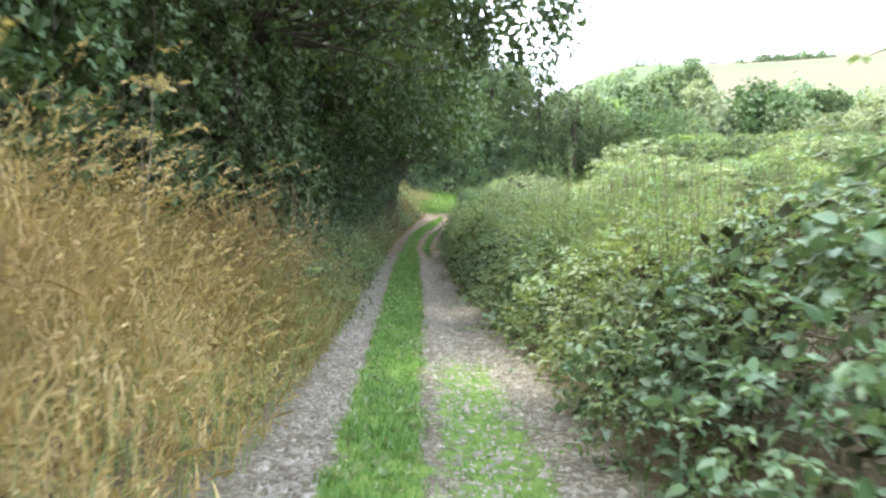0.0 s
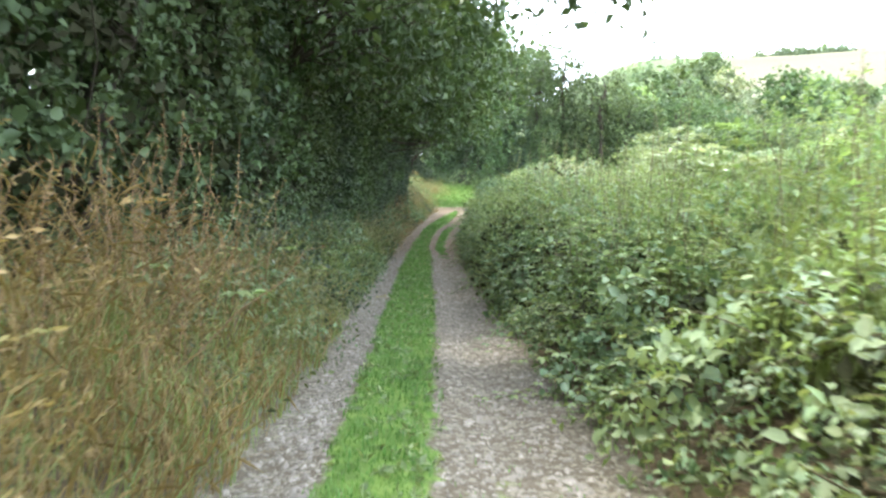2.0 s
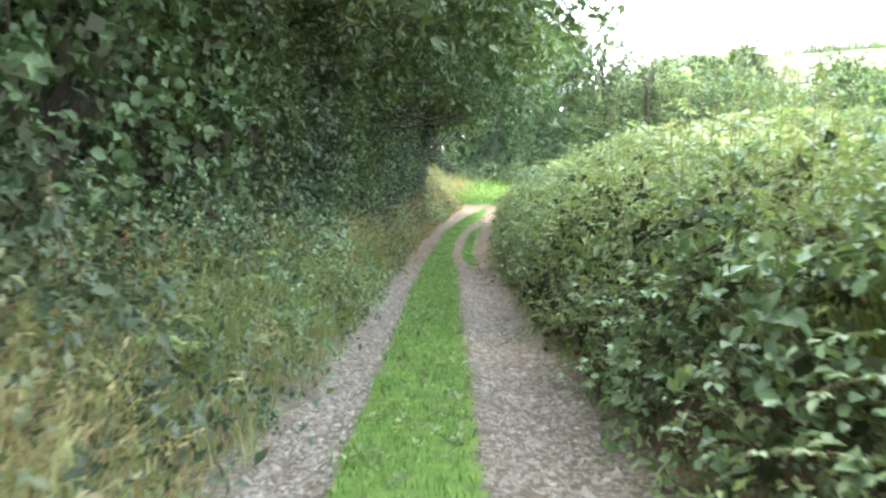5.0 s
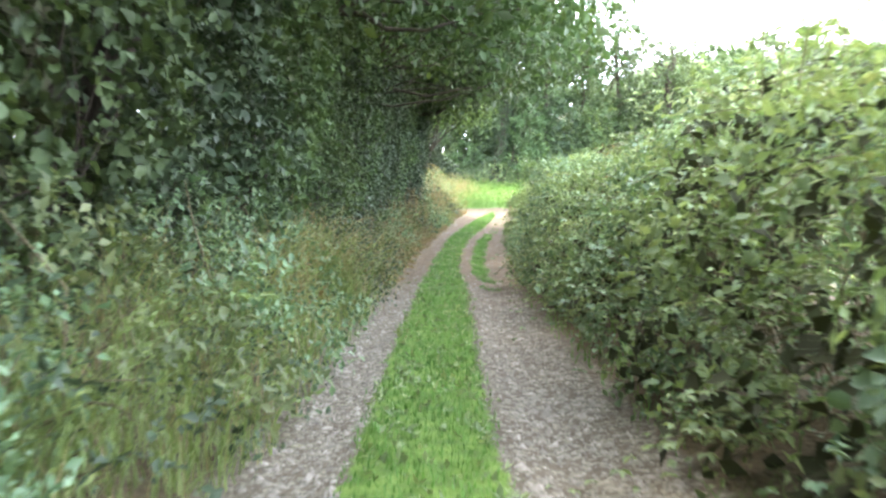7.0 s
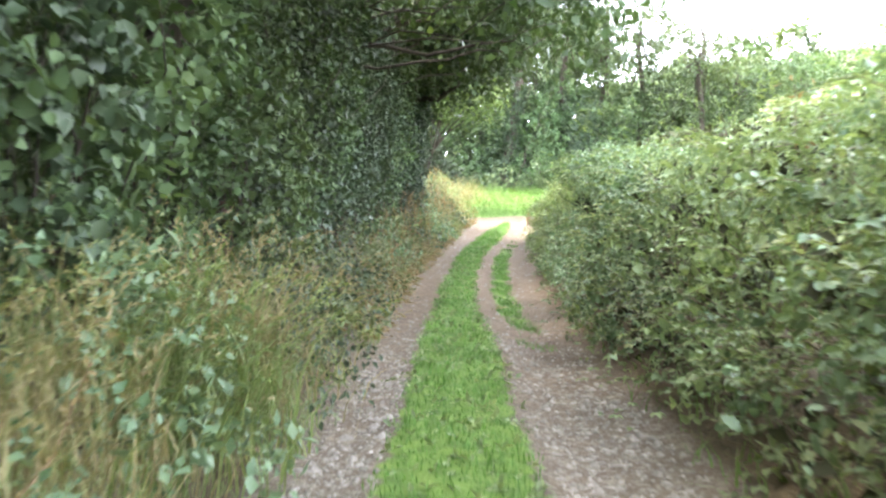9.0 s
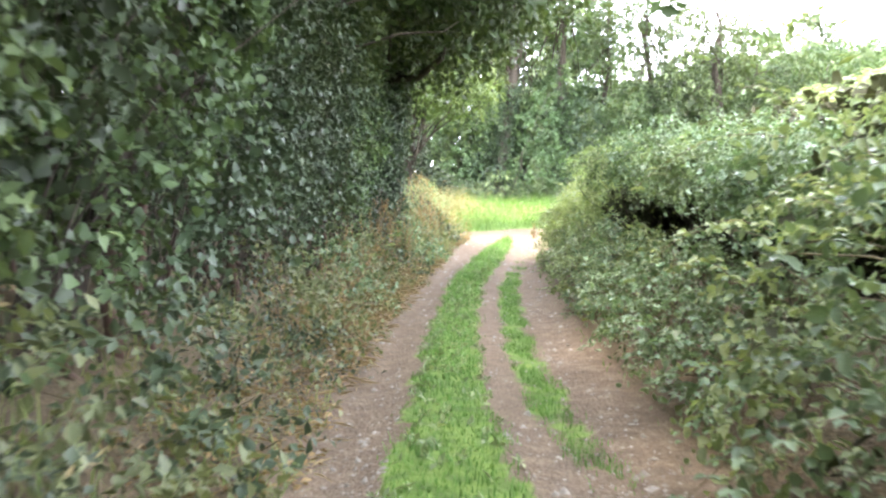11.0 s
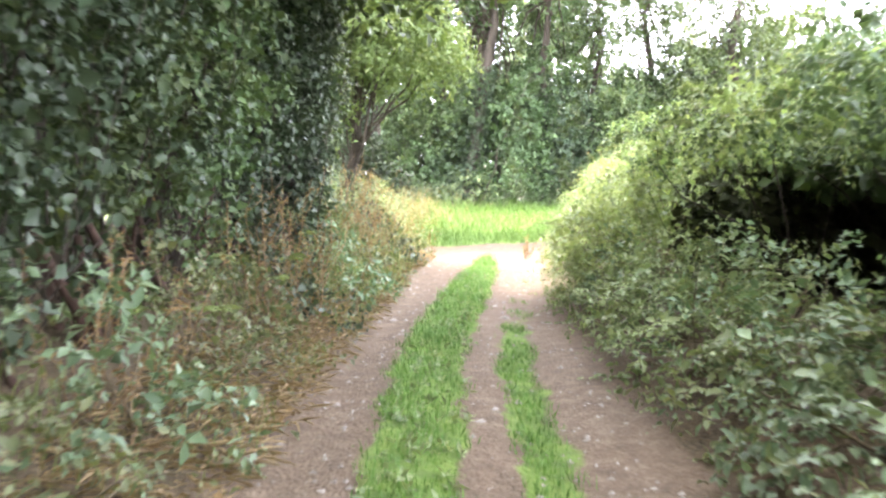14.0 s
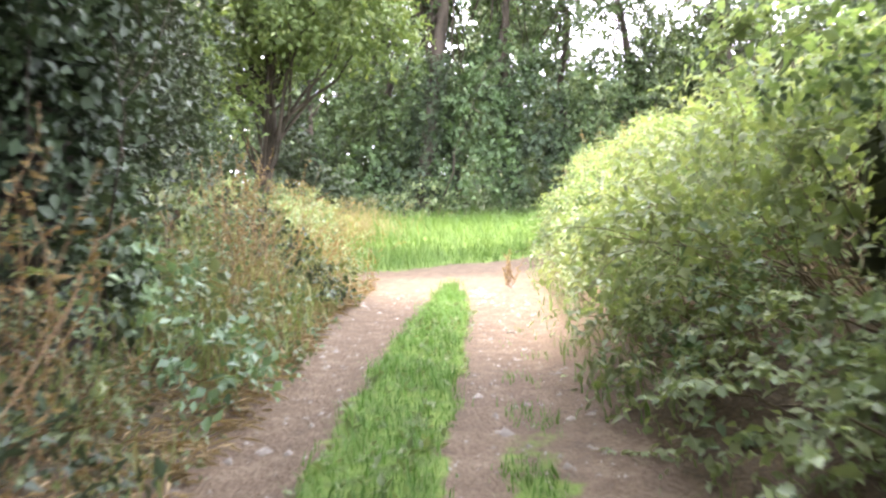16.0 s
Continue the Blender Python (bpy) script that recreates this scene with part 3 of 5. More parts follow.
def build_ground():
    grow = 3.2 * 1.13 ** np.arange(1, 57)
    u = np.concatenate([-grow[::-1], np.arange(-3.2, 3.21, 0.128), grow])
    yb, yf = -4 - 1.5 * 1.3 ** np.arange(1, 22), 70 + 2.0 * 1.12 ** np.arange(1, 64)
    yy = np.concatenate([yb[::-1], np.arange(-4, 56, 0.25), np.arange(56, 70, 0.4), yf])
    U, Y = np.meshgrid(u, yy)
    shift = (XL(np.clip(Y, -12, 70)) + XR(np.clip(Y, -12, 70))) / 2
    X = U + shift * (1 - smooth(4, 40, np.abs(U)))
    Z = ground_z(X, Y)
    v = np.stack([X, Y, Z], -1).reshape(-1, 3)
    ny, nx = U.shape
    i = np.arange(ny - 1)[:, None] * nx + np.arange(nx - 1)[None]
    f = np.stack([i, i + 1, i + nx + 1, i + nx], -1).reshape(-1, 4)
    me = raw_mesh("ground", v, f, [ground_material()], None, True)

    def band(a, b, soft):
        return smooth(a - soft, a + soft, X) * (1 - smooth(b - soft, b + soft, X))

    sl, sr = SL(Y) + 0.05 * wave(X * 0.2, Y, 3.0) + 0.03 * wave(X, Y, 8.0, 2), SR(Y) + 0.05 * wave(X * 0.2, Y, 2.6, 5) + 0.03 * wave(X, Y, 7.0)
    turf = band(sl, sr, 0.07) * (1 - smooth(49, 50.5, Y))
    turf = np.maximum(turf, 0.75 * band(sr + 0.12, sr + 0.72, 0.12) * (1 - smooth(7, 11, Y)))
    turf = np.maximum(turf, 0.85 * band(sr + 0.31, sr + 0.60, 0.06) * smooth(30.5, 34, Y) * (1 - smooth(42, 45, Y)))
    beyond = smooth(52.5, 53.5, Y - 0.55 * np.clip(X - 0.2, 0, 6) + 0.35 * wave(X, Y, 1.1))
    turf = np.maximum(turf, beyond)
    out_l, out_r = smooth(0.0, 0.25, XL(Y) - X), smooth(0.0, 0.2, X - XR(Y))
    litter = np.maximum(out_l, out_r) * (1 - smooth(50, 54, Y)) + smooth(64, 67, Y)
    bear, r = np.degrees(np.arctan2(X, np.maximum(Y, 1))), np.hypot(X, Y)
    stubble = smooth(330, 360, r + 25 * wave(X, Y, 0.01)) * smooth(16.5, 17.2, bear + 0.8 * wave(X, Y, 0.008)) * (1 - 0.8 * smooth(455, 462, r) * (1 - smooth(500, 507, r)))
    away = np.maximum(XL(Y) - 3.5 - X, X - XR(Y) - 3.5)
    far = np.maximum(smooth(0, 3, away) * (1 - smooth(58, 63, Y) * (1 - smooth(88, 95, Y)) * (1 - smooth(16, 26, np.abs(X)))), smooth(88, 100, Y))
    for name, val in (("turf", turf), ("litter", litter), ("earth", smooth(22, 34, Y)), ("far", far), ("stubble", stubble)):
        a = me.attributes.new(name, "FLOAT", "POINT")
        a.data.foreach_set("value", np.clip(val, 0, 1).astype(np.float32).ravel())
    tagged(new("ground", me), "narrow lane of gravel and bare earth with a green grass middle, fields beyond", "ground", kind="structure")


build_ground()


def scatter(n, y0, y1, x0, x1):
    """Roots on the ground between two lines x0(y), x1(y)."""
    y = rng.uniform(y0, y1, n)
    a, b = x0(y), x1(y)
    x = a + (b - a) * rng.uniform(0, 1, n)
    return np.column_stack([x, y, ground_z(x, y)])


def stuff(name, vf, mat, label, category):
    return tagged(new(name, raw_mesh(name, vf[0], vf[1], [mat])), label, category, kind="stuff")


# grass along the middle of the lane
def strip_grass():
    sets = []
    p = scatter(50000, -1, 50.3, lambda y: SL(y) - 0.12, lambda y: SR(y) + 0.12)
    a = SL(p[:, 1]) + 0.05 * wave(p[:, 0] * 0.2, p[:, 1], 3.0) + 0.03 * wave(p[:, 0], p[:, 1], 8.0, 2)
    b = SR(p[:, 1]) + 0.05 * wave(p[:, 0] * 0.2, p[:, 1], 2.6, 5) + 0.03 * wave(p[:, 0], p[:, 1], 7.0)
    inside = np.minimum(p[:, 0] - a, b - p[:, 0])
    p = p[(inside + rng.normal(0, 0.035, len(p)) > 0) & (wave(p[:, 0], p[:, 1], 5) + rng.uniform(-1, 1, len(p)) > -1.0)]
    h = rng.uniform(0.03, 0.10, len(p)) * (0.8 + 0.4 * wave(p[:, 0], p[:, 1], 2.2)) * (1 + 0.6 * smooth(36, 46, p[:, 1]))
    sets.append(blades(p, h, np.zeros(3), rng.uniform(0.004, 0.010, len(p)), 2, 0.8))
    p = scatter(8000, -1, 11.5, lambda y: SR(y) + 0.10, lambda y: SR(y) + 0.78)
    p = p[wave(p[:, 0], p[:, 1], 4, 2) + rng.normal(0, 0.4, len(p)) > 0.0 + 1.2 * smooth(6, 11.5, p[:, 1])]
    sets.append(blades(p, rng.uniform(0.02, 0.05, len(p)), np.zeros(3), rng.uniform(0.004, 0.008, len(p)), 2, 0.9))
    p = scatter(13000, 30.5, 47.0, lambda y: SR(y) + 0.24, lambda y: SR(y) + 0.67)
    off = np.abs(p[:, 0] - SR(p[:, 1]) - 0.455 - 0.06 * wave(p[:, 1], p[:, 0], 1.4))
    p = p[(off + rng.normal(0, 0.03, len(p)) < 0.14) & (wave(p[:, 0], p[:, 1], 3, 4) + rng.normal(0, 0.3, len(p)) > -0.4 + 0.8 * (1 - smooth(30.5, 34, p[:, 1])) + 1.3 * smooth(41, 45.5, p[:, 1]))]
    sets.append(blades(p, rng.uniform(0.03, 0.085, len(p)), np.zeros(3), rng.uniform(0.004, 0.009, len(p)), 2, 0.8))
    stuff("lane_grass", joined(*sets), GRASS, "short green grass along the middle of the lane", "grass")
    # broad weeds pressed flat among it
    p = scatter(1500, 0, 48, lambda y: SL(y), lambda y: SR(y) + 0.05)
    o = unit(rng.normal(0, 1, p.shape) * [1, 1, 0.2] + [0, 0, 0.35])
    stuff("lane_weeds", sprigs(p, o, 5, 0.05, 0.06, 0.2, 0.6, 0.5, False, 1.2), HERB, "pale plantain and clover leaves among the lane grass", "weeds")


strip_grass()


def gravel():
    n = 30000
    y = rng.uniform(0.5, 50, n)
    side = rng.uniform(0, 1, n)
    a = np.where(side < 0.42, XL(y) + 0.05, SR(y) + 0.02)
    b = np.where(side < 0.42, SL(y), XR(y))
    x = a + (b - a) * rng.beta(1.4, 1.4, n)
    keep = (rng.uniform(0, 1, n) > 0.88 * smooth(26, 35, y))
    x, y = x[keep], y[keep]
    n = len(x)
    s = rng.lognormal(-4.3, 0.5, n).clip(0.006, 0.05)
    o = np.array([[1, 0, -0.3], [0, 1, -0.3], [-1, 0, -0.3], [0, -1, -0.3], [0, 0, 0.5]])
    v = o[None] * s[:, None, None] * rng.uniform(0.55, 1.3, (n, 5, 1)) + rng.normal(0, 0.18, (n, 5, 3)) * s[:, None, None]
    v += np.column_stack([x, y, ground_z(x, y) + s * 0.15])[:, None]
    t = np.array([[0, 1, 4], [1, 2, 4], [2, 3, 4], [3, 0, 4]])
    stuff("gravel", (v.reshape(-1, 3), (np.arange(n)[:, None, None] * 5 + t[None]).reshape(-1, 3)), STONE, "loose pale grey stones in the wheel tracks", "gravel")


gravel()


def cobbles():
    """Larger flat pale stones bedded in the wheel tracks."""
    n = 1500
    y = rng.uniform(0.5, 30, n)
    left = rng.uniform(0, 1, n) < 0.55
    x = np.where(left, XL(y) + (SL(y) - XL(y)) * rng.beta(1.5, 1.5, n), SR(y) + (XR(y) - SR(y)) * rng.beta(2.2, 1.4, n))
    s = rng.uniform(0.014, 0.036, n)
    an = np.arange(6) * np.pi / 3
    ring = np.stack([np.cos(an), np.sin(an), 0 * an], 1)
    v = np.concatenate([np.repeat(ring[None], n, 0) * rng.uniform(0.7, 1.25, (n, 6, 1)), np.repeat(ring[None], n, 0) * 0.7 + [0, 0, 0.42]], 1)
    v = v * s[:, None, None] * np.array([1, 0.75, 1])
    c, q = np.cos(rng.uniform(0, 6.3, n)), None
    sn = np.sqrt(1 - c * c)
    v = np.stack([v[..., 0] * c[:, None] - v[..., 1] * sn[:, None], v[..., 0] * sn[:, None] + v[..., 1] * c[:, None], v[..., 2]], -1)
    v += np.column_stack([x, y, ground_z(x, y) - 0.002])[:, None]
    f = [[k, (k + 1) % 6, 6 + (k + 1) % 6, 6 + k] for k in range(6)] + [[6, 7, 8, 9], [6, 9, 10, 11]]
    stuff("track_stones", (v.reshape(-1, 3), (np.arange(n)[:, None, None] * 12 + np.array(f)[None]).reshape(-1, 4)), STONE, "flat pale stones bedded in the wheel tracks", "stones")


cobbles()

# ---------------------------------------------------------------- left side: dry grass bank
def dry_grass(name, p, h, label, mat=STRAW, heads=True, lean=(0.25, 0, 0)):
    sets = [blades(p, h, np.array(lean), rng.uniform(0.005, 0.010, len(p)), 4, 0.7)]
    for k in range(3):
        q = p + rng.normal(0, 0.03, p.shape) * [1, 1, 0]
        q[:, 2] += h * rng.uniform(0.05, 0.45, len(p))
        sets.append(blades(q, h * rng.uniform(0.22, 0.5, len(p)), np.array(lean) * 0.5, rng.uniform(0.008, 0.019, len(p)), 3, 1.6))
    vf = joined(*sets)
    quads = vf[1]
    tri = np.concatenate([quads[:, [0, 1, 2]], quads[:, [0, 2, 3]]])
    parts = [(vf[0], tri)]
    if heads:
        tipv = sets[0][0].reshape(len(p), -1, 3)
        tip, below = tipv[:, -1], tipv[:, -3]
        d = unit(tip - below)
        for k in range(7):
            s = k / 7
            q = tip - d * 0.15 * (1 - s)
            t = d + rng.normal(0, 0.45, d.shape)
            L = rng.uniform(0.022, 0.05, len(p))
            parts.append(leaves(q, t, rng.normal(0, 1, d.shape), L, L * 0.34, 0.1))
    return stuff(name, joined(*parts), mat, label, "dry grass")


p = scatter(5600, -2.0, 13.0, lambda y: XL(y) - 2.3, lambda y: XL(y) + 0.02)
edge_d = XL(p[:, 1]) - p[:, 0]
p = p[(rng.uniform(0, 1, len(p)) > 0.92 * smooth(7.5, 11.0, p[:, 1])) & (rng.uniform(0, 1, len(p)) < 0.35 + edge_d)]
edge_d = XL(p[:, 1]) - p[:, 0]
tall = (0.45 + 0.95 * smooth(0, 1.0, edge_d) + 0.22 * smooth(0.6, 1.6, edge_d) * (1 - smooth(5.5, 9, p[:, 1]))) * rng.uniform(0.5, 1.06, len(p)) * (1 + 0.16 * wave(p[:, 0], p[:, 1], 2.4)) * (1 - 0.35 * smooth(6.2, 8.2, p[:, 1]))
brown = p[:, 1] + 1.2 * wave(p[:, 0], p[:, 1], 1.1, 2) + rng.normal(0, 0.6, len(p)) > 6.6
dry_grass("dry_grass_bank", p[~brown], tall[~brown], "tall straw-coloured dry grass leaning over the bank")
dry_grass("brown_grass_bank", p[brown], tall[brown], "tangled brown dead grass on the bank", BROWN)


p = scatter(2600, -2.0, 12.0, lambda y: XL(y) - 1.6, lambda y: XL(y) + 0.04)
stuff("bank_grass", blades(p, rng.uniform(0.3, 0.95, len(p)), np.array([0.2, 0, 0]), rng.uniform(0.004, 0.010, len(p)), 4, 1.0), TALLGRASS, "green grass blades growing through the dry bank", "grass")
p = scatter(2600, -2.0, 12.0, lambda y: XL(y) - 1.9, lambda y: XL(y) + 0.02)
up = (0.15 + 0.95 * smooth(0, 1.0, XL(p[:, 1]) - p[:, 0])) * rng.uniform(0.2, 1.0, len(p))
p[:, 2] += up
an = rng.uniform(0, 6.283, len(p))
t = np.stack([np.cos(an), np.sin(an), rng.normal(0.5, 0.9, len(p))], 1)
L = rng.uniform(0.10, 0.32, len(p))
late = p[:, 1] + rng.normal(0, 0.8, len(p)) > 5.5
for name, k, m in (("bent_straw", ~late, STRAW), ("bent_brown_straw", late, BROWN)):
    stuff(name, leaves(p[k], t[k], np.array([0.3, 0, 1.0]) + rng.normal(0, 0.5, p[k].shape), L[k], rng.uniform(0.006, 0.014, len(p[k])), 0.3), m, "bent and broken dry grass blades lying across the bank", "dry grass")

for yc, off, n, hh in ((26.6, 0.45, 240, 1.0), (27.6, 0.55, 240, 1.05), (25.4, 0.7, 150, 0.9), (23.4, 0.6, 110, 0.8), (20.5, 0.5, 110, 0.75), (17.8, 0.6, 110, 0.8), (14.6, 0.5, 120, 0.8), (46.8, 0.55, 160, 0.75)):
    y = rng.normal(yc, 0.45, n)
    x = XL(y) - off + rng.normal(0, 0.22, n)
    dry_grass("tan_grass_clump", np.column_stack([x, y, ground_z(x, y)]), hh * rng.uniform(0.6, 1.15, n), "clump of tan seeding grass drooping over the verge", TALLGRASS if n > 200 and yc < 27 or n == 110 else PALESTRAW)

def umbel(foot, h, lean, label):
    """A tall dead umbellifer: hollow stalk, rays and a flat brown head."""
    z = float(ground_z(*foot))
    top = thing("dead_umbel", (foot[0], foot[1], z), label, "dead flower")
    a = np.array([foot[0], foot[1], z - 0.03])
    b = a + np.array([lean[0], lean[1], h])
    way = wander(a, b, 8, 0.05)
    part("stalk", tubes(way, np.linspace(0.009, 0.004, 8)[None], 6), DEADWOOD, top)
    e = way[0][-1] + unit(rng.normal(0, 1, (26, 3)) * [1, 1, 0.15] + [0.3, 0, 0.45]) * rng.uniform(0.06, 0.15, (26, 1))
    part("rays", tubes(wander(np.repeat(way[0][-1:], 26, 0), e, 4, 0.1), np.linspace(0.003, 0.0015, 4)[None] * np.ones((26, 1)), 3), DEADWOOD, top)["kind"] = "stuff"
    pp = np.repeat(e, 14, 0) + rng.normal(0, 0.014, (26 * 14, 3))
    part("head", leaves(pp, rng.normal(0, 1, pp.shape), rng.normal(0, 1, pp.shape), np.full(len(pp), 0.018), np.full(len(pp), 0.012)), STRAW, top, "brown seed head")["kind"] = "stuff"
    return top


umbel((-2.1, 6.0), 1.85, (0.02, 0.0), "tall dead hogweed stalk with a brown seed head")
umbel((-2.3, 6.4), 1.45, (-0.05, 0.1), "tall dead hogweed stalk with a brown seed head")


def dock_clump(y, off, h, n, label, spread=0.33, mat=RUST):
    """Upright rust-brown dead stalks with crumbling leaves."""
    x = float(XL(y)) - off
    z = float(ground_z(x, y))
    top = thing("dead_dock", (x, y, z), label, "dead plant", "dead stalks on the bank")
    a = np.column_stack([x + rng.normal(0, spread * 0.6, n), y + rng.normal(0, spread, n), np.zeros(n)])
    a[:, 2] = ground_z(a[:, 0], a[:, 1]) - 0.02
    b = a + np.column_stack([rng.normal(0.02, 0.28, n), rng.normal(-0.05, 0.30, n), h * rng.uniform(0.5, 1.08, n)]) * min(1.0, spread * 3.2 + 0.25) ** np.array([1, 1, 0])
    way = wander(a, b, 6, 0.3)
    for w in way:
        stalk = part("stalk", tubes(w[None], np.linspace(0.006, 0.002, 6)[None], 4), STALK, top)
        s = rng.uniform(0.25, 1, 34)
        k = np.minimum((s * 5).astype(int), 4)
        fr = (s * 5 - k)[:, None]
        pp = w[k] * (1 - fr) + w[k + 1] * fr
        L = rng.uniform(0.015, 0.05, len(pp))
        part("seed_spike", leaves(pp, rng.normal(0, 1, pp.shape) + [0, 0, 0.3], rng.normal(0, 1, pp.shape), L, L * 0.4), mat, stalk, "rust-brown withered seeds and leaves")["kind"] = "stuff"
    return top


for y, off, h, n in ((8.8, 1.0, 1.15, 14), (9.8, 0.85, 1.05, 18), (10.4, 0.95, 1.45, 28), (11.0, 1.1, 1.6, 28), (11.8, 0.8, 1.15, 18), (12.6, 1.2, 1.35, 16), (17.6, 0.85, 0.9, 8), (24.2, 0.9, 1.0, 10), (35.2, 0.55, 0.8, 16), (38.6, 0.7, 0.9, 18), (41.7, 0.6, 1.4, 24), (42.3, 0.55, 1.35, 26), (43.3, 0.8, 1.1, 12), (46.3, 0.6, 1.35, 36), (47.2, 0.75, 1.45, 36), (48.2, 0.8, 1.3, 30)):
    dock_clump(y, off, h, n, "clump of rust-brown dead stalks on the verge")


# ---------------------------------------------------------------- left side: herbs, hedge wall and overhanging trees
def dead_weed():
    return dock_clump(49.7, float(XL(49.7)) - 0.68, 0.48, 8, "small dead brown weed standing in the track", 0.04)


dead_weed()


def herb_bank(y, depth, h, side, label, mat=HERB, leaf=0.062):
    """A stretch of low nettles and brambles that slopes up from the lane's edge."""
    blobs = []
    for k in range(3):
        d = depth * (0.22 + 0.33 * k) + (0.12 if side > 0 else 0.03)
        x = float(XL(y)) - d if side < 0 else float(XR(y)) + d
        yy = y + rng.uniform(-0.4, 0.4)
        hh = h * (0.42 + 0.3 * k) * rng.uniform(0.85, 1.15)
        z = float(ground_z(x, yy))
        blobs.append((x, yy, z + hh * 0.35, depth * 0.30, 0.75, hh * 0.65))
    return bush("nettle_patch", label, blobs, mat, leaf, 34, 7, 0.26, 0.35, 0.6, False, 0.35, -0.3, "nettles", "herbs along the verge", None, 5, "foliage", (1, 0, 0.7))


for y in np.arange(11.0, 49.0, 1.15):
    wide = float(np.interp(y, [10, 22, 27, 34, 38, 46, 49], [1.35, 1.3, 1.1, 0.85, 0.85, 1.15, 1.3]))
    tall = float(np.interp(y, [10.5, 16, 24, 28, 31, 34, 38, 44, 49], [0.5, 0.95, 1.0, 0.75, 0.6, 0.62, 0.66, 0.85, 1.05]))
    herb_bank(y, wide, tall, -1, "green nettles and brambles on the lane's verge", SHADEHERB if rng.uniform() < (0.6 if y < 26 or y > 43 else 0.4) else (IVY if rng.uniform() < (0.7 if 26 < y < 43 else 0.35) else BRAMBLE), float(rng.choice([0.05, 0.06, 0.075])))
for y in np.arange(1.0, 57.0, 1.7):
    herb_bank(y, 0.6 if y < 36 else 0.75, 0.34 if y < 36 else 0.7, 1, "low weeds at the foot of the bramble bank", HERB if y > 44 or rng.uniform() < 0.25 else BRAMBLE)

def hogweed(x, y, n, h, size):
    """A rosette of broad lobed leaves on ribbed stalks."""
    z = float(ground_z(x, y))
    top = thing("hogweed", (x, y, z), "hogweed with broad pale green lobed leaves on the verge", "weed", "hogweeds on the verge")
    for k in range(n):
        an = 6.283 * k / n + rng.uniform(-0.4, 0.4)
        out = np.array([math.cos(an), math.sin(an), 0.0])
        a = np.array([x, y, z - 0.02]) + out * 0.03
        e = a + out * h * rng.uniform(0.3, 0.6) + np.array([0, 0, h * rng.uniform(0.6, 1.05)])
        way = wander(a, e, 5, 0.12)
        stalk = part("stalk", tubes(way, np.linspace(0.007, 0.003, 5)[None], 5), STEM, top)
        ax = unit(out * 0.9 + np.array([0, 0, 0.15]))
        side = unit(np.cross(ax, [0, 0, 1.0]))
        d = np.stack([ax, ax * 0.75 + side * 0.6, ax * 0.75 - side * 0.6, ax * 0.2 + side, ax * 0.2 - side])
        p0 = np.stack([e, e - ax * size * 0.05, e - ax * size * 0.05, e - ax * size * 0.3, e - ax * size * 0.3])
        L = size * np.array([1.0, 0.85, 0.85, 0.7, 0.7]) * rng.uniform(0.85, 1.15, 5)
        part("leaf", leaves(p0, d - np.array([0, 0, 0.2]), np.array([0, 0, 1.0]) + rng.normal(0, 0.15, d.shape), L, L * 0.62, 0.15, True), SUNNY if k % 2 else SHADEHERB, stalk)


for y, off, h, size in ((11.2, 0.6, 0.8, 0.15), (13.4, 0.75, 0.75, 0.15), (16.2, 0.6, 0.7, 0.14), (18.8, 0.8, 0.75, 0.15), (22.4, 0.55, 0.6, 0.13), (39.6, 0.65, 0.6, 0.14), (41.4, 0.6, 0.7, 0.15), (43.2, 0.75, 0.7, 0.14)):
    hogweed(float(XL(y)) - off, y, 8, h, size)

# coarse verge grass, green and straw mixed
def verge(n, y0, y1, a, b, h0, h1, mat, name, label):
    p = scatter(n, y0, y1, a, b)
    p = p[wave(p[:, 0], p[:, 1], 1.7, 3) + rng.normal(0, 0.5, len(p)) > -0.2 + 0.8 * smooth(26.5, 29, p[:, 1]) * (1 - smooth(42, 45, p[:, 1]))]
    h = rng.uniform(h0, h1, len(p)) * (1 - 0.55 * smooth(29, 33, p[:, 1]) * (1 - smooth(42, 45, p[:, 1]))) * (0.7 + 0.5 * smooth(0, 0.8, np.maximum(XL(p[:, 1]) - p[:, 0], p[:, 0] - XR(p[:, 1]))))
    stuff(name, blades(p, h, np.zeros(3), rng.uniform(0.005, 0.014, len(p)), 3, 1.0), mat, label, "grass")


verge(14000, 9.0, 49, lambda y: XL(y) - 1.25, lambda y: XL(y) + 0.05, 0.25, 0.85, TALLGRASS, "verge_grass", "coarse green grass among the verge weeds")
verge(2600, 8.5, 15, lambda y: XL(y) - 1.3, lambda y: XL(y) + 0.04, 0.3, 1.05, BROWN, "brown_verge_grass", "brown dead grass among the verge weeds")
verge(3600, 14, 50, lambda y: XL(y) - 1.3, lambda y: XL(y) + 0.04, 0.3, 1.0, PALESTRAW, "verge_straw", "dry straw-coloured grass among the verge weeds")
verge(3600, 0, 57, lambda y: XR(y) - 0.05, lambda y: XR(y) + 0.5, 0.12, 0.4, GRASS, "bramble_foot_grass", "green grass at the foot of the brambles")


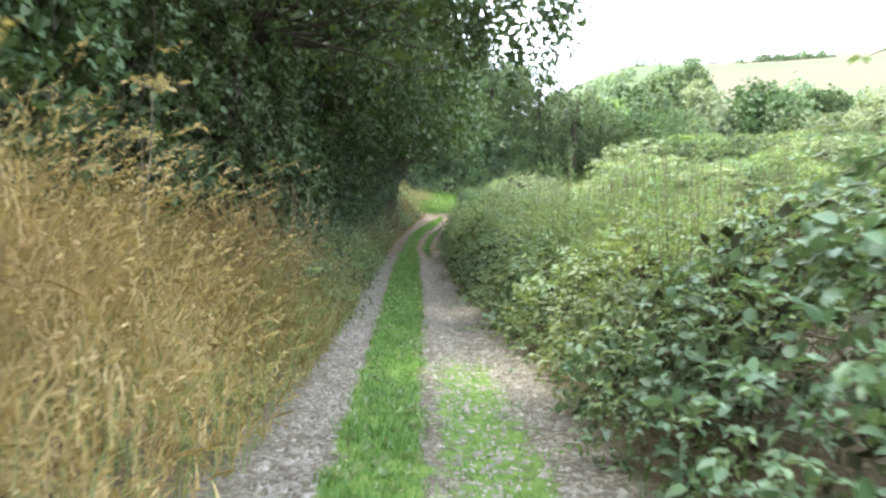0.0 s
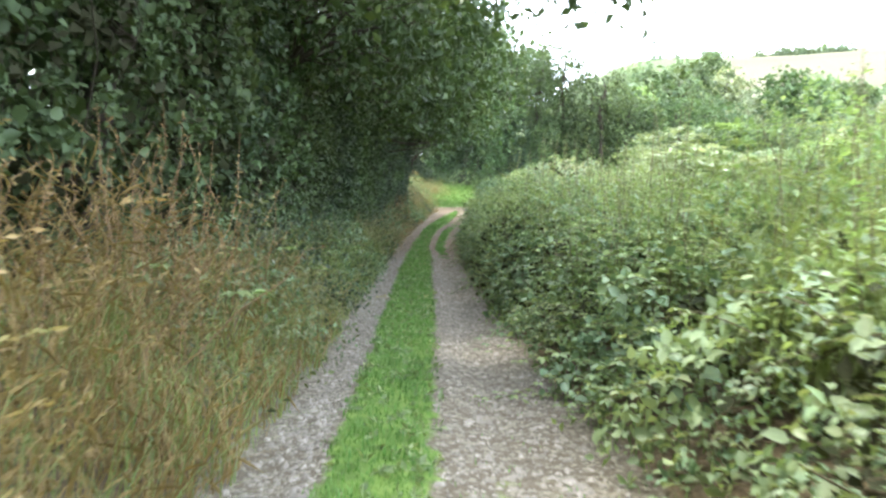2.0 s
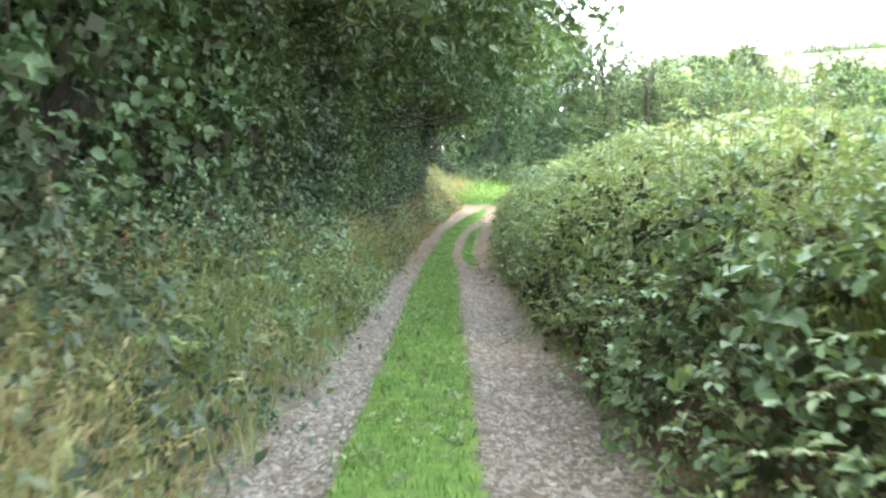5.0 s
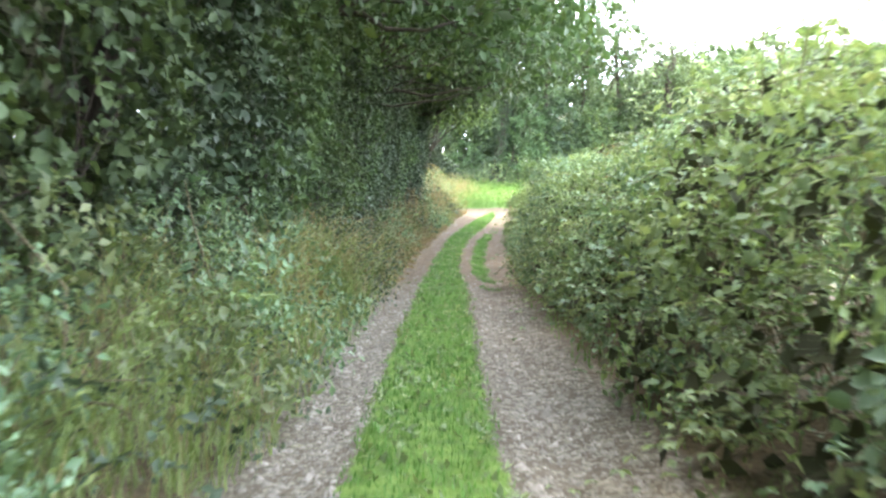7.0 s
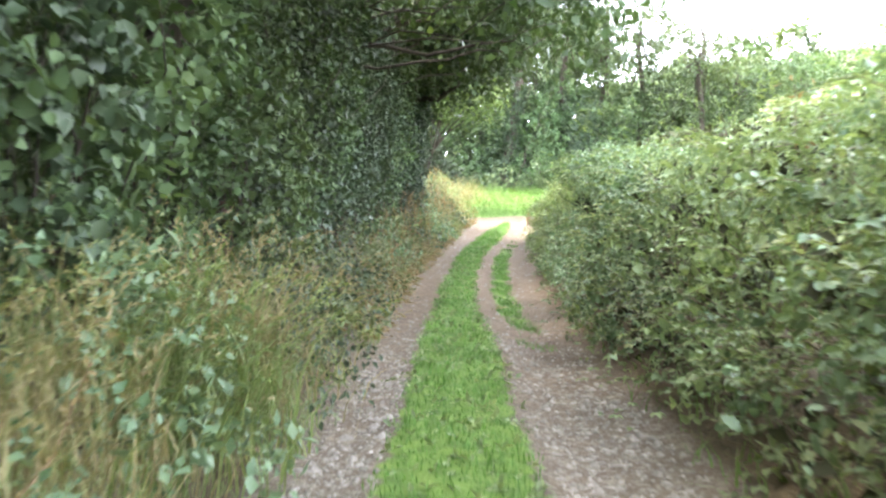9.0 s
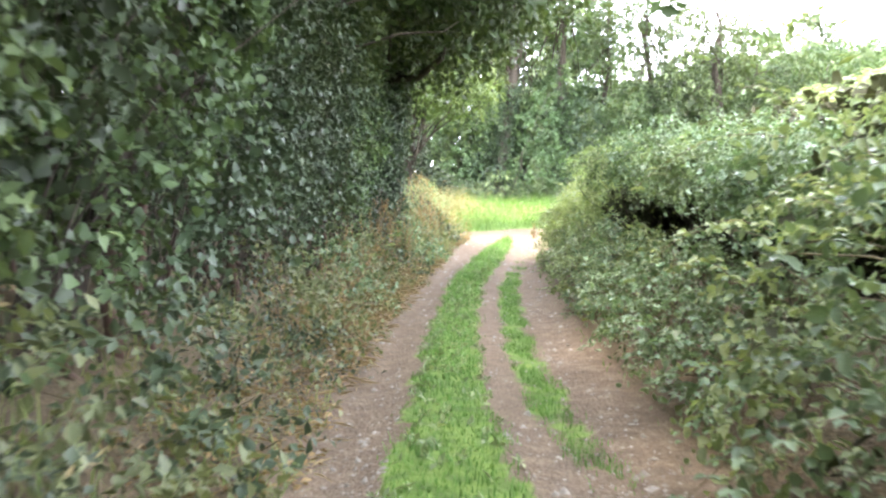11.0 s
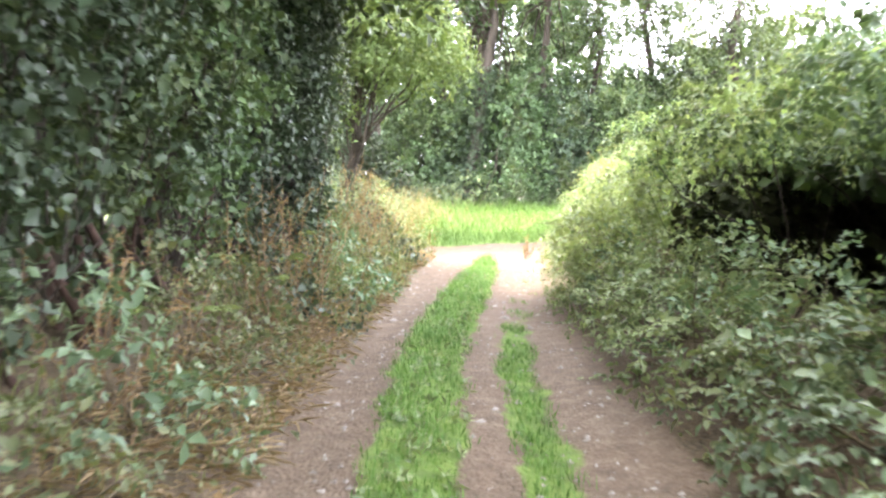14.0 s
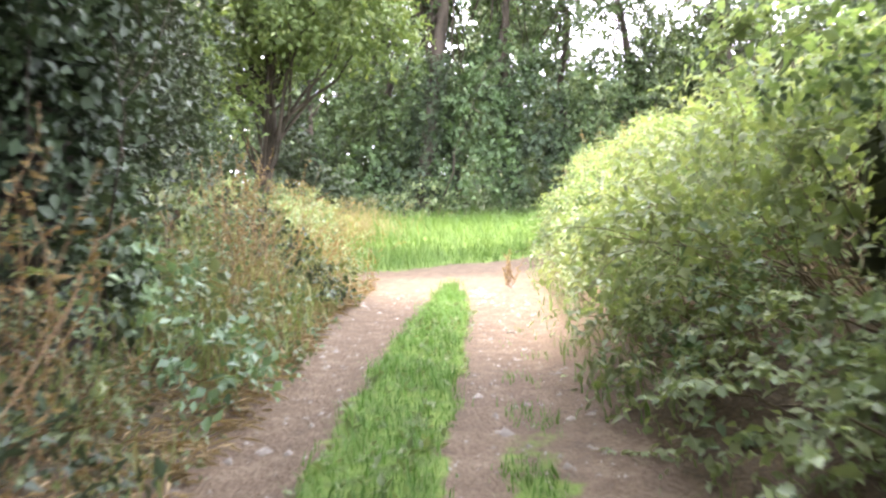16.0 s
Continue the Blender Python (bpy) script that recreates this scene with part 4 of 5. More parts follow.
def straw_litter():
    """Dead stalks and leaves lying along the hedge foot."""
    p = scatter(6000, 31, 51, lambda y: XL(y) - 0.75, lambda y: XL(y) + 0.16)
    p = p[rng.uniform(0, 1, len(p)) < 0.35 + 0.65 * smooth(33, 37, p[:, 1])]
    p[:, 2] += rng.uniform(0.01, 0.10, len(p))
    an = rng.uniform(0, 6.283, len(p))
    d = np.stack([np.cos(an), np.sin(an), rng.normal(0, 0.18, len(p))], 1)
    L = rng.uniform(0.05, 0.24, len(p))
    return leaves(p, d, np.array([0, 0, 1.0]) + rng.normal(0, 0.4, p.shape), L, rng.uniform(0.006, 0.022, len(p)), 0.2)


stuff("straw_litter", straw_litter(), LITTER, "dead straw and fallen stalks along the hedge foot", "litter")
p = scatter(2600, 31, 49, lambda y: XL(y) - 0.8, lambda y: XL(y) + 0.1)
p[:, 2] += 0.02
stuff("leaf_litter", leaves(p, rng.normal(0, 1, p.shape) * [1, 1, 0.25], np.array([0, 0, 1.0]) + rng.normal(0, 0.4, p.shape), rng.uniform(0.04, 0.09, len(p)), rng.uniform(0.025, 0.05, len(p))), RUST, "fallen rust-brown leaves under the hedge", "litter")

PREV = {}


def wall_bush(y, setback, h, label, mat, leaf, per_m2, name="hedge_bush", ratio=0.7, fine=False, over=0.0, back=2.6):
    """A tall hedge bush whose face stands a setback behind the lane's edge."""
    face = float(XL(y)) - setback - 0.18
    z = float(ground_z(face - 0.6, y))
    core, tufts, zc = [], [], 0.75
    while zc < h:
        r = rng.uniform(0.75, 1.0)
        core.append((face - r * 1.05 + over * zc / h + (0.2 if zc > 1.2 else 0), y + rng.uniform(-0.3, 0.3), z + zc, r, 0.95, 0.9))
        zc += 0.95
    low = (0.85 if y > 32 else 0.35) if name == "ivy_wall" else 0.2
    for k in range(int(4.6 * h)):
        zz = low + (h - low) * (k + rng.uniform(0, 1)) / (4.6 * h)
        r = rng.uniform(0.24, 0.52)
        tufts.append((face - 0.30 - 0.5 * r + over * zz / h + (0.22 if zz > 1.2 else -0.05) + rng.normal(0, 0.13), y + rng.uniform(-0.95, 0.95), z + zz, r, r * rng.uniform(0.9, 1.4), r * rng.uniform(0.7, 1.0)))
    before = list(PREV.get("wall", ()))
    PREV["wall"] = tufts
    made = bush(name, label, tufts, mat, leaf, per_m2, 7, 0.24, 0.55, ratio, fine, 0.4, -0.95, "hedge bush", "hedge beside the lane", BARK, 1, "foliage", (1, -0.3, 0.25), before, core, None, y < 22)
    if name == "ivy_wall":
        for k in range(4 if y > 38 else 2):
            a = np.array([face - rng.uniform(0.25, 0.6), y + rng.uniform(-0.7, 0.7), 0])
            a[2] = ground_z(a[0], a[1]) - 0.05
            e = a + [rng.normal(-0.05, 0.2), rng.normal(0, 0.25), rng.uniform(0.6, 1.1)]
            part("stem", tubes(wander(a, e, 7, 0.2), rng.uniform(0.018, 0.05) * np.linspace(1.1, 0.6, 7)[None], 6), COPPICE, made, "red-brown crooked bare stem", True)
    return made


for y in np.arange(1.0, 49.7, 1.35):
    back = float(np.interp(y, [0, 9, 13, 22, 27, 34, 42, 44, 46, 48, 50], [2.1, 2.0, 1.35, 1.15, 0.75, 0.55, 0.6, 0.8, 1.1, 1.45, 1.8]))
    if y < 10:
        wall_bush(y, back, 4.6, "tall dark hazel hedge behind the dry grass", HEDGE, 0.105, 22, "hedge_bush", 0.78, True)
    elif y < 22:
        wall_bush(y, back, 4.4, "tall dark hazel and ivy hedge above the verge", IVY if rng.uniform() < 0.3 else HEDGE, 0.10, 25, "hedge_bush", 0.75, True)
    elif y < 27.5:
        wall_bush(y, back, 4.3, "tall hazel hedge hung with broad green leaves", HEDGE if rng.uniform() < 0.7 else IVY, 0.088, 32, "hedge_bush", 0.8, True, 0.15)
    else:
        wall_bush(y, back, 4.3, "wall of dark ivy over a tall old hedge", IVY if rng.uniform() < 0.7 else HEDGE, 0.066, 42, "ivy_wall", 0.85, True, 0.1)


def lumps(c, spread, r, n, flat=0.75):
    q = rng.normal(0, 1, (n, 3))
    q = unit(q) * rng.uniform(0.3, 1, (n, 1)) * spread
    return [(c[0] + a[0], c[1] + a[1], c[2] + a[2], r * rng.uniform(0.75, 1.2), r * rng.uniform(0.75, 1.2), r * flat * rng.uniform(0.8, 1.2)) for a in q]


# thick dark growth behind the hedge
for y in np.arange(-5, 49, 2.1):
    x = float(XL(y)) - 4.2 + rng.uniform(-0.3, 0.3)
    z = float(ground_z(x, y))
    bush("holly_bush", "thick dark holly and hazel behind the hedge", [(x, y, z + 1.9, 1.3, 1.5, 2.1), (x - 0.4, y + 0.5, z + 4.6, 1.5, 1.6, 2.0)], HEDGE, 0.40, 7, 6, 0.45, 0.4, 0.75, False, 0.5, -0.95, "hedge bush", "hedge beside the lane", BARK, 4, "foliage", (1, -0.25, 0.2))

# trees rooted in the hedge, leaning over the lane
# The first two stand unseen behind the start, added to block the sun.
for y, reach, zc, x0 in ((-6.5, -1.8, 6.6, -4.2), (-0.8, -2.3, 6.4, -4.4), (5.5, -2.9, 6.2, -4.6), (13.0, -0.6, 5.9, -3.9), (18.5, -1.7, 5.6, -4.2), (23.5, -1.4, 5.6, -4.1), (28.5, -1.3, 5.6, -4.2), (33.5, -1.0, 5.7, -4.3), (38.5, -0.95, 5.9, -4.3), (43.5, -2.2, 6.2, -4.2)):
    g = float(lane_z(y))
    crown = lumps((reach, y + 0.5, g + zc), np.array([1.6, 2.4, 1.0]), 1.35, 8) + lumps((x0 + 0.6, y, g + zc + 0.6), np.array([1.2, 2.4, 1.5]), 1.6, 5)
    # Extra upper layer, added to block sky light over the lane.
    crown += lumps((reach - 0.4, y, g + zc + 1.5), np.array([1.7, 2.3, 0.5]), 1.4, 5)
    if y == 13.0:
        crown += lumps((1.15, 14.0, g + 5.2), np.array([0.9, 1.8, 0.7]), 0.85, 5)
    elif 10 < y < 36:
        crown += lumps((reach + 1.3, y + 1.0, g + 4.7), np.array([0.9, 2.0, 0.5]), 0.8, 4)
    tree("ash_tree", "large leafy tree leaning out over the lane", (x0, y), zc - 0.5, (1.6, 0.3), crown, CANOPY, 0.17, 0.155, 10.0, 8, 0.5, 0.9, 2, 0, 0.6, "tree", "trees over the lane")

# the ivy-clad tree where the hedge ends, and its crown over the lane
tree("ivy_tree", "old tree clad in dark ivy at the end of the hedge", (-3.0, 44.2), 5.2, (0.5, -0.5), lumps((-1.9, 42.6, 7.0), np.array([1.7, 2.6, 0.7]), 1.25, 10) + lumps((-0.3, 40.6, 7.0), np.array([1.1, 2.2, 0.5]), 1.0, 7) + lumps((-3.4, 44.6, 7.2), np.array([1.2, 1.4, 1.2]), 1.3, 6), CANOPY, 0.34, 0.14, 16, 9, 0.5, 0.9, 1, 5.0, 0.7)
z = float(ground_z(-2.9, 44.3))
bush("ivy_column", "thick dark ivy wrapped round the tree's foot", [(-2.85, 44.2, z + 0.9, 0.42, 0.45, 1.1), (-2.85, 44.15, z + 2.3, 0.45, 0.5, 1.0), (-2.75, 44.0, z + 3.6, 0.5, 0.6, 1.0)], IVY, 0.07, 150, 6, 0.2, 0.6, 0.85, True, 0.5, -0.95, "ivy", "", BARK, 3)
# the oak at the junction: a short forked trunk and low spreading limbs
tree("oak_tree", "spreading tree with yellow-green leaves at the junction", (-3.6, 54.8), 4.2, (0.6, 0.1), lumps((-4.0, 54.0, 6.7), np.array([1.3, 0.8, 0.6]), 0.7, 7) + lumps((-2.1, 54.3, 8.0), np.array([2.3, 1.6, 0.5]), 0.9, 13, 0.55) + lumps((-4.4, 54.8, 7.9), np.array([1.6, 1.8, 0.9]), 1.0, 8) + lumps((-2.6, 54.6, 9.6), np.array([2.4, 1.8, 0.8]), 1.1, 9), OAK, 0.17, 0.13, 22, 9, 0.5, 0.7, 1, 0, 0.6, fork=0.35)

# ---------------------------------------------------------------- right side: bramble bank and hedge
def bramble_mound(y, h, steep, label, mat=BRAMBLE, leaf=0.062, fine=True, per=30, name="bramble_bush", mix=None, cane=26, cane_mat=BRAMBLE):
    x0 = float(XR(y)) + 0.12 + 0.35 * float(smooth(44.5, 47, y))
    g = float(lane_z(y))
    j = lambda s: rng.uniform(-s, s)
    core = [(x0 + 0.72 * steep + 0.08, y, g + 0.24 * h, 0.52, 0.85, 0.30 * h), (x0 + 1.15 * steep + 0.1, y, g + 0.50 * h, 0.68, 0.9, 0.33 * h),
            (x0 + 1.8 * steep, y, g + 0.55 * h, 0.85, 0.95, 0.37 * h), (x0 + 2.9, y, g + 0.5 * h, 1.0, 1.0, 0.4 * h)]
    tufts = []
    for k in range(17):
        s = (k + rng.uniform(0, 1)) / 17
        d = float(np.interp(s, [0, 0.14, 0.3, 0.6, 0.8, 1], [0.30, 0.14, 0.28 * steep, 0.85 * steep, 1.7 * steep, 3.0]))
        zz = float(np.interp(s, [0, 0.14, 0.3, 0.6, 0.8, 1], [0.06, 0.27, 0.50, 0.84, 0.97, 0.93])) * h
        r = rng.uniform(0.17, 0.46)
        tufts.append((x0 + d + 0.55 * r + j(0.2), y + j(0.85), g + max(zz - 0.5 * r + j(0.16), 0.2), r, r * rng.uniform(0.9, 1.5), r * rng.uniform(0.6, 0.95)))
    before = list(PREV.get("mound", ()))
    PREV["mound"] = tufts
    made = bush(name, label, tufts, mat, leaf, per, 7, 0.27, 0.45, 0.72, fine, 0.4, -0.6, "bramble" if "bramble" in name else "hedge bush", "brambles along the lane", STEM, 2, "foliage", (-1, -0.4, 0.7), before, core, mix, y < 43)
    if cane:
        canes(made, tufts, cane, cane_mat)
    return made


for y in np.arange(1.5, 22.5, 1.3):
    h = float(np.interp(y, [0, 4, 6.5, 9, 14, 17, 20, 23], [2.1, 2.0, 1.6, 1.5, 1.55, 1.75, 2.15, 2.4]))
    st = float(np.interp(y, [0, 10, 15, 23], [1.0, 1.0, 0.7, 0.65]))
    bramble_mound(y, h * rng.uniform(0.93, 1.06), st, "dense green bramble bush spilling on to the lane", BRAMBLE if y < 6 or rng.uniform() < 0.35 else HERB, 0.077, True, 34, "bramble_bush", (HERB if y < 6 else SUNNY, 0.07, 0.42, 0.4 if y < 6 else 0.0, y), 34, BRAMBLE if rng.uniform() < 0.7 else HERB)
for y in np.arange(23.6, 31.9, 1.3):
    bramble_mound(y, float(np.interp(y, [23, 26, 30, 36], [2.35, 2.3, 2.1, 1.9])) * rng.uniform(0.92, 1.08), 0.85, "tall dark bramble and blackthorn hedge", (BRAMBLE, BRAMBLE, HERB)[int(rng.integers(0, 3))], 0.066, True, 30, "blackthorn_bush", (HERB if rng.uniform() < 0.5 else SUNNY, 0.06, 0.42, 0.3, y), 34, HERB if rng.uniform() < 0.5 else BRAMBLE)
# broad-leaved growth standing above the brambles
for x, y, up, w, m in ((2.3, 25.2, 2.55, 0.9, PALE), (2.9, 27.0, 2.85, 1.0, PALE), (2.6, 29.0, 2.45, 0.9, BRAMBLE), (2.4, 22.8, 2.3, 0.7, BRAMBLE), (3.4, 31.2, 2.3, 1.0, HERB)):
    g = float(lane_z(y))
    e = [(x, y, g + up - 0.6, w, w, 0.6), (x - 0.5 * w, y - 0.5, g + up - 0.95, 0.7 * w, 0.8 * w, 0.55), (x + 0.6, y + 0.4, g + up - 0.9, w, w, 0.7), (x + 0.2, y, g + up - 1.7, w, w, 0.9)]
    canes(bush("elder_bush", "elder bush with pale broad leaves above the brambles", e, m, 0.115, 20, 7, 0.3, 0.4, 0.55, True, 0.35, -0.8, "bush", "bushes above the brambles", STEM, 4, "foliage", (-0.6, -0.7, 0.6), (), None, (BRAMBLE, 0.09, 0.6, 0.35, y)), e[:2], 16, m, (-0.4, -0.3, 0.9), (0.3, 0.7))
# the hollow: low growth in front, a shaded gap, and branches arching over it
for y in np.arange(32.6, 43.3, 1.25):
    x0, g = float(XR(y)) + 0.12, float(lane_z(y))
    a = float(np.interp(y, [33, 35.5, 37.5], [1.3, 1.25, 0.95])) * rng.uniform(0.85, 1.15)
    low = [(x0 + 0.45, y, g + 0.28 * a, 0.42, 0.8, 0.36 * a), (x0 + 0.8, y + 0.3, g + 0.5 * a, 0.42, 0.6, 0.42 * a), (x0 + 1.1, y - 0.3, g + 0.5 * a, 0.42, 0.6, 0.42 * a)]
    canes(bush("bramble_bush", "low bramble bush before a dark hollow in the hedge", low, BRAMBLE if y < 38.5 else HERB, 0.06, 34, 7, 0.24, 0.45, 0.66, True, 0.3, -0.6, "bramble", "brambles along the lane", None, 7, "foliage", (-1, 0, 0.7), (), None, (HEDGE if y < 37 else HERB, 0.06, 0.42, 0.1, y)), low, 26, BRAMBLE if y < 38 else HERB, (-0.7, -0.2, 0.4), (0.2, 0.5))
    up = 1.55 + 0.06 * math.cos(3 * y) + 0.45 * float(smooth(33.5, 38.5, y))
    arch = [(x0 + 1.35 + 0.15 * math.sin(2 * y), y, g + up - 0.02, 0.62, 0.9, 0.25), (x0 + 1.05 + 0.15 * math.cos(2.6 * y), y + 0.5, g + up + 0.04, 0.42, 0.6, 0.22), (x0 + 2.4, y + 0.3, g + up + 0.08, 0.9, 1.0, 0.24), (x0 + 3.7, y, g + up - 0.05, 0.9, 1.1, 0.5)]
    # Past y 38 the arch takes the bright leaf, as sun painted on it.
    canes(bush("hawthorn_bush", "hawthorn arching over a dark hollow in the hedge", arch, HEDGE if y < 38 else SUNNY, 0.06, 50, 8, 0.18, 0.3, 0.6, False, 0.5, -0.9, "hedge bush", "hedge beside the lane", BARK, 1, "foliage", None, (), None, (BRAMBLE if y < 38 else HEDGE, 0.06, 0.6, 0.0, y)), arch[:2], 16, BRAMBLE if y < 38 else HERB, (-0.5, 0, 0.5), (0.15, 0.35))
    # Dense roof added to block skylight, so that the hollow stays dark.
    roof = [(x0 + 2.9, y, g + up - 0.2, 0.9, 1.0, 0.12), (x0 + 4.0, y + 0.3, g + up - 0.2, 1.0, 1.0, 0.2)]
    bush("laurel_bush", "dense laurel added to keep light out of the hollow", roof, HEDGE, 0.15, 70, 6, 0.22, 0.3, 0.7, False, 0.6, -1.0, "hedge bush", "hedge beside the lane", BARK, 1)
# Row added behind the hollow; its near-black leaf colour stands for shade.
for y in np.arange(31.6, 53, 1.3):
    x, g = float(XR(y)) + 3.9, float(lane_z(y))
    bush("holly_bush", "holly coloured dark as shade behind the hollow", [(x, y, g + 0.8, 0.8, 1.1, 1.0), (x, y + 0.5, g + 1.8, 0.8, 1.1, 0.8)], SHADEDARK, 0.20, 24, 6, 0.3, 0.4, 0.75, False, 0.8, -0.9, "hedge bush", "hedge beside the lane", BARK, 4)
# Two more bushes shut the hollow's end, shade painted into their leaves.
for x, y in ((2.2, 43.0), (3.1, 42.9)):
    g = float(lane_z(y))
    bush("holly_bush", "holly coloured dark as shade, closing the hollow", [(x, y, g + 0.7, 0.55, 0.4, 0.8), (x, y, g + 1.3, 0.55, 0.4, 0.4)], SHADEDARK, 0.11, 60, 6, 0.2, 0.4, 0.75, False, 0.8, -0.9, "hedge bush", "hedge beside the lane", BARK, 3)
PREV["mound"] = []
# Bushes at the bend, with sunlight put into their brighter leaf colours.
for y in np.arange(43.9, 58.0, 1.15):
    bramble_mound(y, float(np.interp(y, [42, 44, 48, 57], [2.15, 2.1, 2.05, 2.3])) * rng.uniform(0.92, 1.08), float(np.interp(y, [42, 45, 48, 52], [1.3, 1.35, 1.6, 1.5])), "weeds and brambles at the bend, leaves coloured as sunlit", (SUNNY, HERB, SUNNY, HEDGE)[int(rng.integers(0, 4))], 0.07, False, 62, "sunlit_weed_bush", (HERB if rng.uniform() < 0.6 else SUNNY, 0.08, 0.34, 0.1, y), 24, HERB)


def tall_weeds(x, y, n, h, label, mat, spread=0.5, foot=0.8, tip=None):
    """A stand of upright leafy stalks growing through the bushes, such as willowherb."""
    z = float(ground_z(x, y))
    top = thing("willowherb", (x, y, z), label, "weeds", "tall weeds")
    a = np.column_stack([x + rng.normal(0, spread, n), y + rng.normal(0, spread, n), np.zeros(n)])
    if x > XR(y):
        a[:, 0] = np.maximum(a[:, 0], XR(a[:, 1]) + 0.45)
    a[:, 2] = ground_z(a[:, 0], a[:, 1]) - 0.03
    b = a + np.column_stack([rng.normal(0, 0.16, n), rng.normal(0, 0.16, n), h * rng.uniform(0.75, 1.1, n)])
    way = wander(a, b, 6, 0.08)
    tagged(part("stem_tangle", tubes(way, np.linspace(0.006, 0.002, 6)[None] * np.ones((n, 1)), 4), STEM, top), kind="stuff")
    m = 46
    s = rng.uniform(foot / h * 0.6, 1, (n, m))
    k = np.minimum((s * 5).astype(int), 4)
    fr = (s * 5 - k)[..., None]
    ii = np.arange(n)[:, None]
    p = (way[ii, k] * (1 - fr) + way[ii, k + 1] * fr).reshape(-1, 3)
    L = (0.13 * (1.25 - s) * rng.uniform(0.6, 1.2, s.shape)).ravel()
    an = rng.uniform(0, 6.283, len(p))
    t = np.stack([np.cos(an), np.sin(an), rng.uniform(-0.3, 0.7, len(p))], 1)
    part("foliage", leaves(p, t, np.array([0, 0, 1.0]) + rng.normal(0, 0.3, p.shape), L, L * 0.3), mat, top)
    if tip:
        q = np.repeat(way[:, -1], 16, 0) + rng.normal(0, 0.03, (n * 16, 3)) * [1, 1, 2.4]
        part("seed_head", leaves(q, rng.normal(0, 1, q.shape) + [0, 0, 1], rng.normal(0, 1, q.shape), np.full(len(q), 0.035), np.full(len(q), 0.014)), tip, top, "fluffy seed heads")["kind"] = "stuff"
    return top


for y in np.arange(5.5, 22, 0.8):
    tall_weeds(float(XR(y)) + rng.uniform(0.6, 2.2), y, 20, float(np.interp(y, [5, 10, 22], [1.9, 1.95, 2.35])) * rng.uniform(0.85, 1.12), "upright pale green willowherb growing through the brambles", HERB if rng.uniform() < 0.6 else SUNNY, 0.4, 0.9, HERB if rng.uniform() < 0.4 else None)
# Weeds at the bend in the bright leaf colour that stands for sun.
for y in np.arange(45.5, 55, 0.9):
    tall_weeds(float(XR(y)) + rng.uniform(1.0, 2.0), y, 9, 1.7 * rng.uniform(0.85, 1.15), "upright weeds at the bend, leaves coloured as sunlit", SUNNY, 0.28, 0.6, RUST if y > 50.5 else None)

# pale seeding grass standing in the brambles
for y, off, n in ((7.6, 1.5, 110), (9.6, 1.1, 130), (10.8, 2.0, 150), (12.4, 1.2, 170), (13.8, 1.9, 170), (15.6, 1.0, 150), (17.4, 1.5, 150), (19.4, 1.3, 130), (26.3, 1.2, 90), (29.4, 1.3, 90)):
    n = int(1.7 * n)
    q = np.column_stack([float(XR(y)) + off + rng.normal(0, 0.45, n), y + rng.normal(0, 0.55, n), np.zeros(n)])
    q[:, 0] = np.maximum(q[:, 0], XR(q[:, 1]) + 0.85)
    q[:, 2] = ground_z(q[:, 0], q[:, 1]) + 0.1
    dry_grass("seeding_grass", q, float(np.interp(y, [6, 10, 16, 30], [1.45, 1.5, 1.7, 1.95])) * rng.uniform(0.75, 1.12, n), "pale green seeding grass standing through the brambles", TALLGRASS if rng.uniform() < 0.85 else PALESTRAW, True, (0.1, 0, 0))
# leafy saplings
for x, y, z, r, h, leaf, label in ((2.55, 11.0, 1.75, 0.55, 0.62, 0.055, "lime-green sapling rising out of the brambles"), (2.95, 10.2, 1.55, 0.5, 0.6, 0.055, "lime-green sapling rising out of the brambles"), (1.4, 24.3, 1.85, 0.42, 0.5, 0.10, "sycamore sapling with broad bright green leaves")):
    g = float(ground_z(x, y))
    bush("sapling", label, [(x, y, z, r, r, h), (x + 0.1, y + 0.2, z + 0.3, r * 0.6, r * 0.6, h * 0.7), (x - 0.1, y - 0.1, g + 0.6, r * 0.7, r * 0.7, 0.5)], SUNNY, leaf, 40, 7, 0.24, 0.3, 0.6, True, 0.3, -0.9, "sapling", "saplings in the brambles", STEM, 6)


def dead_stem(x, y, tip, label):
    """A bare broken stem leaning out of the brambles."""
    z = float(ground_z(x, y))
    top = thing("dead_thistle", (x, y, z), label, "dead plant", "dead stems in the brambles")
    way = wander(np.array([x, y, z - 0.03]), np.array(tip), 8, 0.16)
    part("stalk", tubes(way, np.linspace(0.010, 0.003, 8)[None], 5), DEADWOOD, top, "", True)
    for k in (3, 4, 5, 6):
        e = way[0][k] + unit(rng.normal(0, 1, 3) + [0, 0, 0.3]) * rng.uniform(0.15, 0.4)
        part("twig", tubes(wander(way[0][k], e, 5, 0.25), np.linspace(0.004, 0.0015, 5)[None], 4), DEADWOOD, top)
    w = way[0][3:]
    pp = np.repeat(w, 5, 0) + rng.normal(0, 0.05, (len(w) * 5, 3))
    part("withered_leaves", leaves(pp, rng.normal(0, 1, pp.shape) - [0, 0, 0.8], rng.normal(0, 1, pp.shape), np.full(len(pp), 0.07), np.full(len(pp), 0.022)), RUST, top)["kind"] = "stuff"


